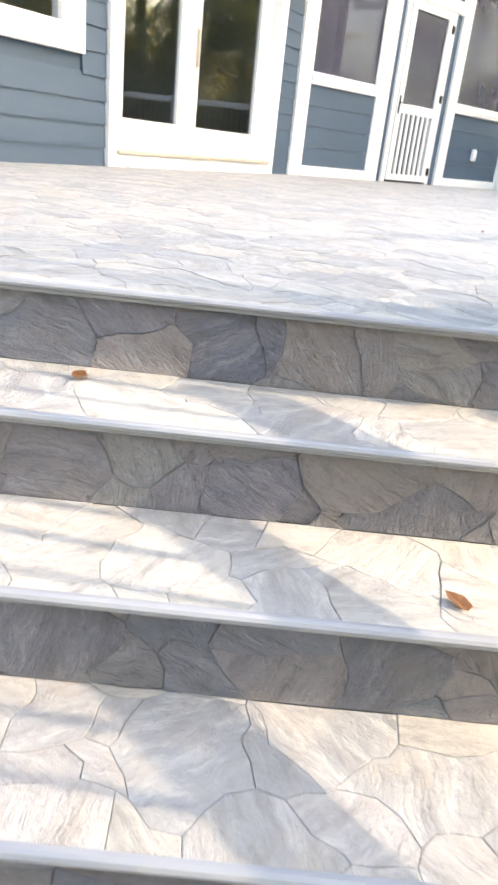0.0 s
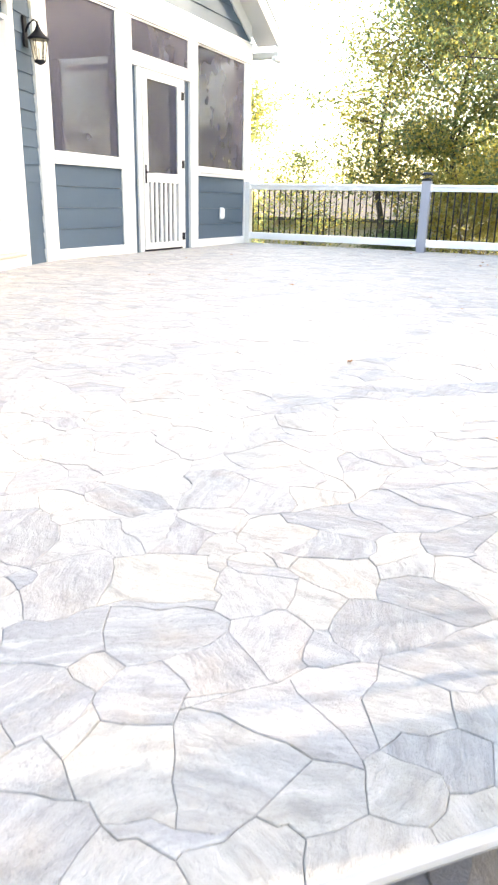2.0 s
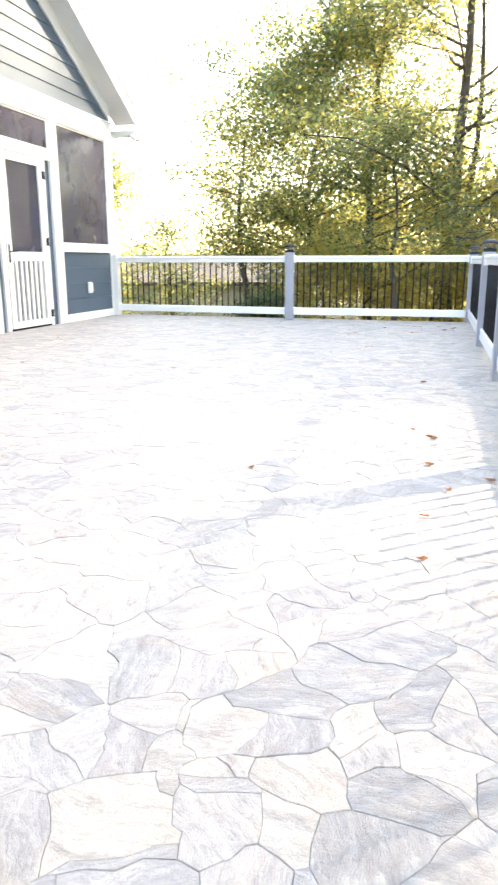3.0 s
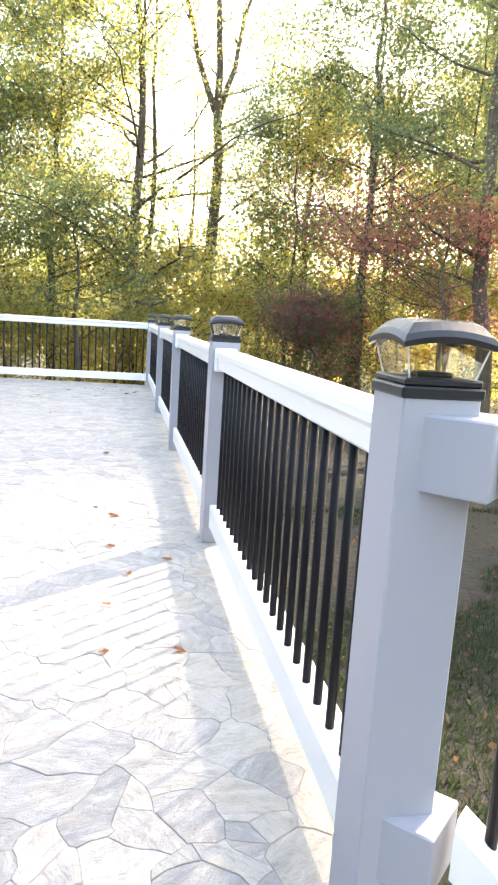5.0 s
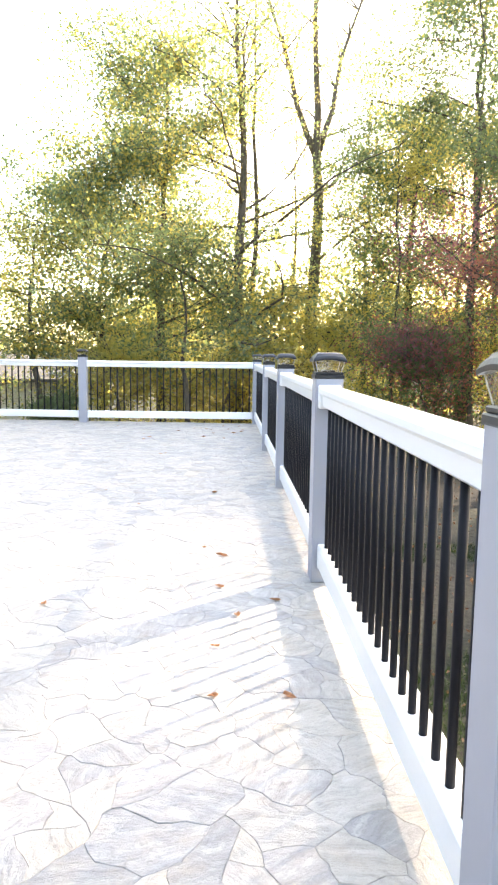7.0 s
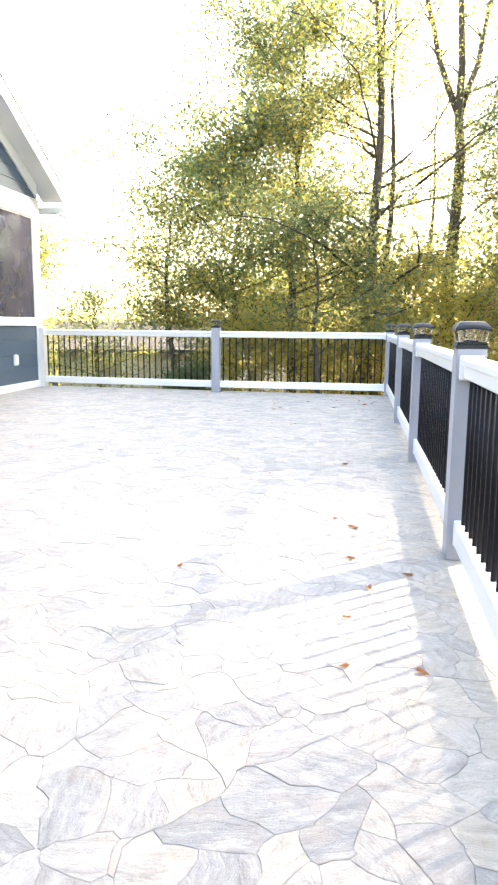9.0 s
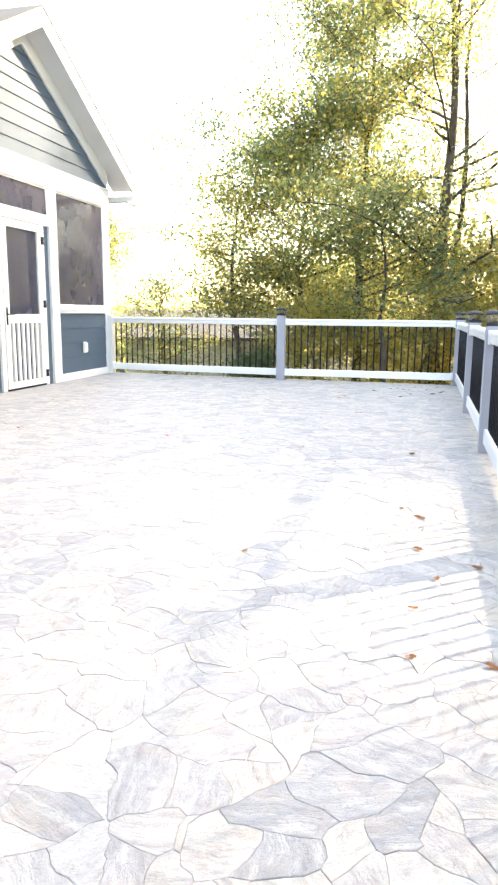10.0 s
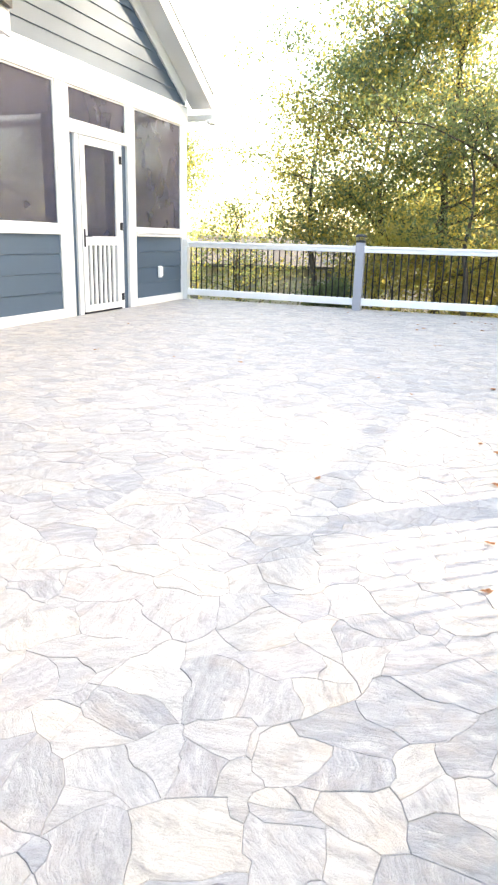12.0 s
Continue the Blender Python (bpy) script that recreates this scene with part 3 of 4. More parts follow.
door_2 = tagged(empty("door_2"), "closed white screen door with vertical bars below", "door", kind="structure")
x0, x1 = PX - 0.015, PX + 0.025
DL, DR = 8.652, 9.594
part("door_frame", boxes((x0, x1, DL, DL + 0.105, 0.03, 2.145), (x0, x1, DR - 0.105, DR, 0.03, 2.145), (x0, x1 - 0.001, DL + 0.105, DR - 0.105, 2.05, 2.145),
                         (x0, x1 - 0.001, DL + 0.105, DR - 0.105, 0.86, 0.975), (x0, x1 - 0.001, DL + 0.105, DR - 0.105, 0.03, 0.11)), M_WHITE, door_2)
for i in range(6):
    y = DL + 0.105 + (DR - DL - 0.21) * (i + 0.75) / 6.5
    part("bar", boxes((x0 + 0.008, x1 - 0.004, y - 0.026, y + 0.026, 0.111, 0.859), bev=0.003), M_WHITE, door_2)
part("screen", boxes((PX, PX + 0.002, DL + 0.1, DR - 0.1, 0.97, 2.055)), M_SCREEN, door_2)
part("lower_screen", boxes((x0 - 0.002, x0 + 0.0, DL + 0.1, DR - 0.1, 0.1, 0.87)), M_SCREEN, door_2)
part("sweep", boxes((x0 + 0.004, x1 - 0.004, DL, DR, 0.006, 0.028)), M_BLACK, door_2, "black rubber door sweep")
part("handle", boxes((x1, x1 + 0.012, DL + 0.02, DL + 0.045, 0.84, 1.06), (x1 + 0.012, x1 + 0.05, DL + 0.025, DL + 0.04, 0.965, 0.98), (x1 + 0.036, x1 + 0.05, DL + 0.025, DL + 0.14, 0.965, 0.98), bev=0.002), M_BLACK, door_2, "black lever handle")
for zz in (0.12, 1.06, 1.9):
    part("hinge", boxes((x1 - 0.002, x1 + 0.008, DR - 0.015, DR + 0.05, zz, zz + 0.1), bev=0.002), M_BLACK, door_2, "black hinge")

outlet = tagged(empty("power_outlet"), "white weatherproof outlet cover on blue panel", "outlet")
outlet.location = (PX + 0.004, 10.78, 0.47)
part("cover", boxes((0, 0.035, -0.055, 0.055, -0.085, 0.085), bev=0.012), M_WHITE, outlet)
part("lid", boxes((0.034, 0.05, -0.042, 0.042, -0.068, 0.068), bev=0.008), M_VINYL, outlet)

# gable above the porch front
gable = tagged(empty("gable"), "blue lap-sided porch gable with white rakes", "gable", kind="structure")
LEFT_Y = 2 * RIDGE_Y - PY1


def half_width(z):
    return max(0.0, (RIDGE_Z - z) / SLOPE)


z = BEAM1 + 0.02
while z < RIDGE_Z - 0.1:
    t = min(z + 0.177, RIDGE_Z - 0.02)
    a0, a1 = min(half_width(z), 2.42), min(half_width(t), 2.42)
    bm = bmesh.new()
    lo = [bm.verts.new((PX + 0.012, RIDGE_Y + s * a0, z)) for s in (-1, 1)]
    hi = [bm.verts.new((PX - 0.002, RIDGE_Y + s * a1, t)) for s in (1, -1)]
    lo2 = [bm.verts.new((PX - 0.03, RIDGE_Y + s * a0, z)) for s in (-1, 1)]
    hi2 = [bm.verts.new((PX - 0.03, RIDGE_Y + s * a1, t)) for s in (1, -1)]
    q, r = lo + hi, lo2 + hi2
    bm.faces.new(q)
    bm.faces.new(r[::-1])
    for i in range(4):
        j = (i + 1) % 4
        bm.faces.new((q[i], r[i], r[j], q[j]))
    bmesh.ops.recalc_face_normals(bm, faces=bm.faces[:])
    part("siding_board", bm, M_SIDING, gable)
    z += 0.178
part("water_table", boxes((PX - 0.1, PX + 0.034, PY0 - 0.1, PY1 + 0.02, BEAM1 + 0.001, BEAM1 + 0.02)), M_WHITE, gable)
for s in (-1, 1):
    slant = math.hypot(1, SLOPE)
    for name, d0, d1, xa, xb, mat in (("frieze", -0.02, 0.02 + 0.14, PX, PX + 0.03, M_WHITE), ("soffit", 0.16, 0.18, PX - 0.05, PX + 0.30, M_WHITE), ("rake_board", 0.13, 0.33, PX + 0.30, PX + 0.33, M_WHITE),
                                      ("roof_edge", 0.331, 0.345, PX - 4.0, PX + 0.34, M_ROOF)):
        bm = bmesh.new()
        reach = 2.78
        outline = [(0, RIDGE_Z + d0 * slant), (s * reach, RIDGE_Z + d0 * slant - SLOPE * reach), (s * reach, RIDGE_Z + d1 * slant - SLOPE * reach), (0, RIDGE_Z + d1 * slant)]
        if name == "frieze":
            reach = 2.4
            outline = [(0, RIDGE_Z + d0 * slant), (s * reach, RIDGE_Z + d0 * slant - SLOPE * reach), (s * reach, RIDGE_Z + d1 * slant - SLOPE * reach), (0, RIDGE_Z + d1 * slant)]
        prism(bm, outline, (0, 1, 0), (0, 0, 1), (xb - xa, 0, 0), (xa, RIDGE_Y, 0))
        part(name, bm, mat, gable)
part("gutter", boxes((PX - 3.9, PX + 0.33, PY1 + 0.33, PY1 + 0.44, 2.80, 2.9), bev=0.02), M_WHITE, gable)
part("gutter_elbow", boxes((PX + 0.30, PX + 0.38, PY1 + 0.1, PY1 + 0.34, 2.72, 2.79), bev=0.02), M_WHITE, gable)

# rest of the porch room
inner = tagged(empty("porch_room"), "dim screened porch room", "porch", kind="structure")
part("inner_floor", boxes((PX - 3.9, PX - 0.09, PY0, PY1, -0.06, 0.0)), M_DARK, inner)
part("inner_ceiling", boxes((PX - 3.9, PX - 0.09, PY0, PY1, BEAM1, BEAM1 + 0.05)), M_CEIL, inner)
part("back_wall", boxes((PX - 4.0, PX - 3.9, PY0, PY1, 0, BEAM1)), M_SIDING, inner)
part("side_wall", boxes((PX - 3.9, PX - 0.1, PY0 - 0.1, PY0, 0, BEAM1)), M_SIDING, inner)
for i in range(4):
    x = PX - 0.16 - i * 1.2
    part("post", boxes((x - 0.07, x + 0.07, PY1 - 0.1, PY1, 0, BEAM1)), M_WHITE, inner)
part("side_rail", boxes((PX - 3.9, PX - 0.1, PY1 - 0.09, PY1 - 0.01, 0.985, 1.095)), M_WHITE, inner)
part("side_panel", boxes((PX - 3.9, PX - 0.1, PY1 - 0.07, PY1 - 0.03, 0.0, 0.985)), M_SIDING, inner)
part("side_screen", boxes((PX - 3.9, PX - 0.1, PY1 - 0.05, PY1 - 0.048, 1.095, BEAM1)), M_SCREEN_SIDE, inner)

# ---- railing ----
HALF = 0.0625


def solar_cap(parent, z, s=1.0):
    """A lamp cap: skirt, glass lens and a pitched lid."""
    part("cap_skirt", boxes((-0.0665, 0.0665, -0.0665, 0.0665, z - 0.006, z + 0.012), (-0.0625, 0.0625, -0.0625, 0.0625, z + 0.012, z + 0.024), bev=0.003), M_CAP, parent)
    bm = bmesh.new()
    for s4 in range(4):
        c0, c1 = [Matrix.Rotation(math.pi / 2 * q, 3, "Z") for q in (s4, s4 + 1)]
        for zz, w in ((0, 0),):
            p = [c0 @ Vector((0.053, 0.053, z + 0.024)), c1 @ Vector((0.053, 0.053, z + 0.024)), c1 @ Vector((0.066, 0.066, z + 0.074)), c0 @ Vector((0.066, 0.066, z + 0.074))]
            o = (p[0] + p[1]).normalized() * 0.003
            o.z = 0
            a = [bm.verts.new(q) for q in p]
            b = [bm.verts.new(q - o) for q in p]
            bm.faces.new(a)
            bm.faces.new(b[::-1])
            for i in range(4):
                bm.faces.new((a[i], b[i], b[(i + 1) % 4], a[(i + 1) % 4]))
    bmesh.ops.recalc_face_normals(bm, faces=bm.faces[:])
    part("lens", bm, M_LENS, parent, "clear lamp lens").visible_shadow = False
    # lid: eaves that arch a little, then a hipped top with a flat panel
    bm = bmesh.new()
    n = 8
    rings = []
    for r, zz, arch in ((0.062, 0.082, 0.010), (0.0745, 0.080, 0.010), (0.075, 0.088, 0.011), (0.070, 0.099, 0.009), (0.055, 0.116, 0.004), (0.042, 0.123, 0.0)):
        ring = []
        for q in range(4):
            m = Matrix.Rotation(math.pi / 2 * q, 3, "Z")
            for i in range(n):
                f = i / n * 2 - 1
                ring.append(bm.verts.new(m @ Vector((f * -r, r, 0)) + Vector((0, 0, z - 0.012 + zz + arch * (1 - f * f)))))
        rings.append(ring)
    for r0, r1 in zip(rings, rings[1:]):
        for i in range(len(r0)):
            j = (i + 1) % len(r0)
            bm.faces.new((r0[i], r0[j], r1[j], r1[i]))
    bm.faces.new(rings[-1])
    bm.faces.new(rings[0][::-1])
    bmesh.ops.recalc_face_normals(bm, faces=bm.faces[:])
    part("lid", bm, M_CAP, parent, "dark plastic lamp lid")
    for s4 in range(4):
        m = Matrix.Rotation(math.pi / 2 * s4, 4, "Z")
        part("lens_bar", ring_tube(bmesh.new(), [m @ Vector((0.053, 0.053, z + 0.024)), m @ Vector((0.066, 0.066, z + 0.075))], [0.0016, 0.0016], 5), M_LENS_EDGE, parent)
    part("lamp_unit", boxes((-0.03, 0.03, -0.03, 0.03, z + 0.024, z + 0.032), bev=0.003), M_CAP, parent)


def railing_post(x, y, height, turn=0.0, base=0.0, label="pale grey square railing post with a solar lamp cap"):
    post = tagged(empty("railing_post", pose(x, y, base, 0, 0, turn)), label, "post", "railing posts")
    part("sleeve", boxes((-HALF, HALF, -HALF, HALF, 0, height), bev=0.003), M_POST, post)
    solar_cap(post, height)
    return post


RAIL = [(-0.045, 0.0), (-0.045, 0.018), (-0.040, 0.026), (-0.030, 0.030), (0.030, 0.030), (0.040, 0.026), (0.045, 0.018), (0.045, 0.0), (0.034, -0.012), (0.030, -0.056), (0.024, -0.062), (-0.024, -0.062), (-0.030, -0.056), (-0.034, -0.012)]
LOW = [(-0.032, 0.0), (-0.030, 0.086), (-0.022, 0.102), (0.022, 0.102), (0.030, 0.086), (0.032, 0.0)]


def railing(p, q, top, low=0.076, drop=0.0, label="white railing panel with round black balusters"):
    """A panel from p to q: rails, brackets and balusters. drop: by how much it falls along its length."""
    p, q = Vector((*p, 0)), Vector((*q, 0))
    span = (q - p).length
    way = (q - p).normalized()
    panel = tagged(empty("railing", frame_of(p, way, Vector((-way.y, way.x, 0)))), label, "railing", "terrace railings")
    fall = -drop / span
    bm = prism(bmesh.new(), RAIL, (0, 1, 0), (0, 0, 1), (span, 0, -drop), (0, 0, top - 0.03))
    part("top_rail", bm, M_VINYL, panel)
    bm = prism(bmesh.new(), LOW, (0, 1, 0), (0, 0, 1), (span, 0, -drop), (0, 0, low))
    part("bottom_rail", bm, M_VINYL, panel)
    for u in (() if drop else (0.0, span - 0.022)):
        d = fall * u
        part("bracket", boxes((u, u + 0.022, -0.05, 0.05, top - 0.1 + d, top + 0.006 + d), bev=0.006), M_VINYL, panel)
        part("bracket", boxes((u, u + 0.022, -0.036, 0.036, low - 0.006 + d, low + 0.11 + d), bev=0.006), M_VINYL, panel)
    n = max(2, round(span / 0.0985))
    for i in range(n):
        u = span * (i + 0.5) / n
        d = fall * u
        bm = ring_tube(bmesh.new(), [Vector((u, 0, low + 0.07 + d)), Vector((u, 0, top - 0.08 + d))], [0.0105, 0.0105], 10)
        part("baluster", bm, M_BLACK, panel, smooth=True)
    return panel


RX = -0.56
POSTS = [1.716, 3.906, 6.208, 8.414, 11.35]
HT = 0.945
first_post = [railing_post(RX, y, HT) for y in POSTS][0]
for y0, y1 in zip(POSTS, POSTS[1:]):
    railing((RX, y0 + HALF), (RX, y1 - HALF), 0.906)
FAR = [(RX, 11.35), (-3.17, 11.38), (PX + 0.10, 11.66)]
railing_post(FAR[1][0], FAR[1][1], 0.985)
for (xa, ya), (xb, yb) in zip(FAR, FAR[1:]):
    w = Vector((xb - xa, yb - ya)).normalized()
    railing((xa + w.x * HALF, ya + w.y * HALF), (xb - w.x * (HALF if xb > -5 else 0), yb - w.y * (HALF if xb > -5 else 0)), 0.93)
half_post = tagged(empty("wall_post", pose(PX + 0.06, 11.66, 0)), "white railing end post against the porch corner", "post", "railing posts")
part("sleeve", boxes((-0.04, 0.04, -HALF, HALF, 0, 0.96), bev=0.003), M_WHITE, half_post)

# stair rail with its blocks
P1 = Vector((RX, POSTS[0], 0))
turned = pose(0, 0, 0, 0, 0, -45)
part("upper_block", boxes((0.02, 0.132, -0.063, 0.063, 0.798, 0.916), bev=0.003, m=turned), M_POST, first_post, "square block under the stair rail")
part("lower_block", boxes((0.02, 0.112, -0.063, 0.063, 0.13, 0.247), bev=0.003, m=turned), M_POST, first_post, "square block under the stair rail")
stair_end = P1 + DOWN * 1.62
railing(tuple((P1 + DOWN * 0.134).xy), tuple((stair_end - DOWN * 0.085).xy), 0.905, 0.17, 0.86, "white sloping stair railing with round black balusters")
railing_post(stair_end.x, stair_end.y, 0.95 + 0.05, 45, GROUND, "pale grey newel post at the stair foot")


# ---- trees ----
def leaf_mesh(name, centres, sizes, mat, parent, seed, droop=0.35):
    """Many small pointed leaves, each a folded pair of triangles."""
    r = np.random.RandomState(seed)
    n = len(centres)
    way = r.normal(size=(n, 3))
    way[:, 2] -= droop
    way /= np.linalg.norm(way, axis=1)[:, None]
    side = np.cross(way, r.normal(size=(n, 3)))
    side /= np.linalg.norm(side, axis=1)[:, None]
    up = np.cross(side, way)
    s = np.asarray(sizes)[:, None]
    a, d = centres - way * s * 0.5, centres + way * s * 0.5
    b = centres + side * s * 0.34 + up * s * 0.10
    c = centres - side * s * 0.34 + up * s * 0.10
    co = np.stack([a, b, d, c], axis=1).reshape(-1, 3)
    me = bpy.data.meshes.new(name)
    me.vertices.add(4 * n)
    me.vertices.foreach_set("co", co.ravel())
    me.loops.add(4 * n)
    me.loops.foreach_set("vertex_index", np.arange(4 * n))
    me.polygons.add(n)
    me.polygons.foreach_set("loop_start", np.arange(n) * 4)
    me.update(calc_edges=True)
    me.materials.append(mat)
    ob = new(name, me)
    ob.parent = parent
    return ob


def wander(rnd, p, way, length, n, bend=0.25, lift=0.0):
    pts, d = [p.copy()], way.normalized()
    for _ in range(n):
        d = (d + Vector((rnd.gauss(0, bend), rnd.gauss(0, bend), rnd.gauss(0, bend * 0.6) + lift))).normalized()
        pts.append(pts[-1] + d * (length / n))
    return pts


def tree(x, y, height, spread, low, mat, seed, radius=0.16, limbs=26, per=70, size=0.15, mat2=None, fork=0.0, label="", lean=(0, 0), bare=0.0, scatter=0.55, stop=1.0):
    """A trunk with limbs and twigs, and leaves in loose clumps along the twigs. low: height of the lowest limbs above the lawn."""
    rnd = random.Random(seed)
    t = tagged(empty("tree", pose(x, y, GROUND - 0.3 - 0.012 * min(40, max(0, math.hypot(x + 3, y - 5) - 9)))), label, "tree", "trees beyond the terrace")
    bm = bmesh.new()
    pts = [Vector((0, 0, 0))]
    steps_n = 12
    for i in range(steps_n):
        pts.append(pts[-1] + Vector((lean[0] / steps_n + rnd.gauss(0, 0.06), lean[1] / steps_n + rnd.gauss(0, 0.06), height / steps_n)))
    radii = [radius * (1.35 if i == 0 else 1 - 0.86 * i / steps_n) for i in range(steps_n + 1)]
    ring_tube(bm, pts, radii, 9)
    clumps = []

    def at(f):
        k = min(steps_n - 1e-6, f * steps_n)
        i = int(k)
        return pts[i].lerp(pts[i + 1], k - i), radii[i]

    stems = [(low / height + (1 - low / height) * (i + rnd.random()) / limbs) for i in range(limbs)]
    for f in stems:
        f = min(0.98, f)
        p, r = at(f)
        ang = rnd.uniform(0, math.tau)
        g = (f - low / height) / (1 - low / height)
        reach = spread * (0.70 + 0.30 * math.sin(math.pi * min(1, 0.2 + 0.7 * g))) * (1 - 0.6 * g ** 2.4) * rnd.uniform(0.65, 1.15)
        way = Vector((math.cos(ang), math.sin(ang), 0.15 + 0.7 * g))
        limb = wander(rnd, p, way, reach, 6, 0.16, 0.02)
        ring_tube(bm, limb, [max(0.008, r * 0.34 * (1 - 0.85 * i / 6)) for i in range(7)], 6)
        for i in range(2, 7):
            for _ in range(2):
                twig = wander(rnd, limb[i], Vector((rnd.gauss(0, 1), rnd.gauss(0, 1), rnd.gauss(0.15, 0.5))), reach * rnd.uniform(0.18, 0.4), 3, 0.3)
                ring_tube(bm, twig, [0.008, 0.006, 0.005, 0.003], 4)
                if g < stop and rnd.random() > bare * (0.4 + g):
                    clumps += [twig[1], twig[2], twig[3]]
    if fork:
        for s in (-1, 1):
            p, r = at(fork)
            limb = wander(rnd, p, Vector((0.42 * s, 0.1, 1.0)), height * (1.05 - fork), 8, 0.10, 0.03)
            ring_tube(bm, limb, [max(0.02, r * 0.75 * (1 - 0.85 * i / 8)) for i in range(9)], 7)
            for i in range(2, 9):
                for _ in range(3):
                    br = wander(rnd, limb[i], Vector((rnd.gauss(0, 0.8), rnd.gauss(0, 0.8), 0.9)), rnd.uniform(0.8, 2.0), 4, 0.2)
                    ring_tube(bm, br, [0.03, 0.022, 0.015, 0.01, 0.005], 5)
                    if rnd.random() > bare:
                        clumps += [br[3], br[4]]
    part("trunk", bm, M_BARK, t, smooth=True)
    r = np.random.RandomState(seed)
    c = np.array([tuple(q) for q in clumps])
    for k, (m, share) in enumerate(((mat, 1.0), (mat2, 0.5)) if mat2 else ((mat, 1.0),)):
        pick = c if not mat2 else c[r.rand(len(c)) < (0.65 if k == 0 else 0.35)]
        if len(pick) == 0:
            continue
        n = np.maximum(4, r.poisson(per * 0.95, len(pick)))
        cen = np.repeat(pick, n, axis=0)
        cen = cen + r.normal(size=cen.shape) * np.array([scatter, scatter, scatter * 0.45]) * r.uniform(0.3, 1.0, (len(cen), 1))
        leaf_mesh("crown", cen, size * 0.68 * r.uniform(0.6, 1.3, len(cen)), m, t, seed + k)
    return t


def spot(turn, dist):
    """A place by its bearing from the stair head, in degrees east of the y axis, and distance."""
    return -1.04 + dist * math.sin(radians(turn)), 0.7 + dist * math.cos(radians(turn))


tree(*spot(0.8, 17.5), 11.5, 5.6, 1.6, M_LEAF_GREEN, 3, 0.18, 44, 30, 0.115, M_LEAF_YELLOW, bare=0.42, label="tall tree turning from green to yellow, behind the terrace")
tree(*spot(-5.0, 18.0), 9.4, 4.2, 1.2, M_LEAF_GREEN, 11, 0.13, 42, 48, 0.115, M_LEAF_YELLOW, bare=0.05, label="broad green tree behind the far railing")
tree(*spot(-9.5, 17.0), 6.6, 2.9, 1.3, M_LEAF_GREEN, 12, 0.10, 32, 50, 0.105, M_LEAF_YELLOW, bare=0.05, label="lower green tree behind the far railing")
tree(*spot(-3.0, 15.0), 4.2, 2.2, 2.3, M_LEAF_GREEN, 14, 0.08, 10, 22, 0.10, M_LEAF_DEEP, bare=0.2, label="dark green tree with low spreading limbs")
tree(*spot(1.9, 19.0), 12.0, 3.2, 2.5, M_LEAF_YELLOW, 5, 0.10, 18, 22, 0.105, bare=0.5, label="slim tree with yellow-green leaves")
tree(*spot(7.0, 21.0), 14.0, 3.0, 2.2, M_LEAF_YELLOW, 7, 0.24, 16, 16, 0.11, fork=0.57, bare=0.7, stop=0.45, label="tall forked tree with sparse yellow leaves")
tree(*spot(14.5, 19.0), 8.6, 3.4, 1.6, M_LEAF_GREEN, 13, 0.13, 32, 46, 0.11, M_LEAF_DEEP, bare=0.1, label="green tree beside the lawn")
tree(*spot(19.0, 18.0), 11.2, 3.8, 4.0, M_LEAF_GREEN, 17, 0.15, 36, 40, 0.11, M_LEAF_YELLOW, bare=0.15, label="tall green tree beside the lawn")
tree(*spot(29.0, 13.5), 12.5, 2.7, 3.2, M_LEAF_GREEN, 19, 0.17, 34, 34, 0.095, M_LEAF_DEEP, bare=0.2, label="tall dark-trunked tree with green leaves")
tree(*spot(25.0, 12.6), 4.1, 3.1, 2.2, M_LEAF_RED, 23, 0.07, 16, 26, 0.085, bare=0.1, label="small tree with dull red autumn leaves")
tree(*spot(15.5, 14.5), 2.6, 1.5, 1.3, M_LEAF_RED, 24, 0.05, 14, 24, 0.085, M_LEAF_DEEP, label="small tree with dull red autumn leaves")
tree(*spot(18.5, 24.0), 9.0, 4.0, 1.0, M_LEAF_YELLOW, 29, 0.12, 26, 30, 0.15, M_LEAF_RED, label="yellow and orange autumn tree")
tree(*spot(28.0, 22.0), 9.0, 4.4, 0.8, M_LEAF_YELLOW, 31, 0.12, 26, 32, 0.15, label="yellow autumn tree in the wood")
tree(*spot(-25.5, 22.0), 4.8, 1.9, 0.6, M_LEAF_GREEN, 37, 0.09, 18, 20, 0.13, M_LEAF_YELLOW, label="light green tree behind the porch corner")
tree(*spot(-31.0, 20.0), 6.0, 2.6, 0.8, M_LEAF_GREEN, 38, 0.09, 22, 24, 0.14, M_LEAF_YELLOW, label="light green tree beyond the porch")
tree(*spot(-20.5, 19.0), 2.9, 1.7, 0.3, M_LEAF_GREEN, 41, 0.07, 14, 14, 0.10, M_LEAF_YELLOW, label="low green bush behind the far railing")
# trees added on the lawn's sunny side, mostly unseen, to shade the terrace
for k, (ang, dist, h, sp, n) in enumerate(((31, 19, 16, 3.0, 40), (55, 17, 15, 2.6, 15), (60, 21, 16, 3.6, 22), (72, 17, 14, 4.0, 22), (28, 25, 16, 4.2, 60), (66, 14, 13, 3.4, 22))):
    tree(*spot(ang, dist), h, sp, 2.4, M_LEAF_GREEN, 50 + k, 0.16, 30, n, 0.15, M_LEAF_YELLOW, label="tall green tree added on the sunny side to shade the terrace")
# unseen low tree added to keep the sun off the lawn
tree(*spot(45, 18), 7.6, 3.6, 1.2, M_LEAF_GREEN, 61, 0.12, 32, 60, 0.15, M_LEAF_YELLOW, label="bushy green tree added out of view to shade the lawn")
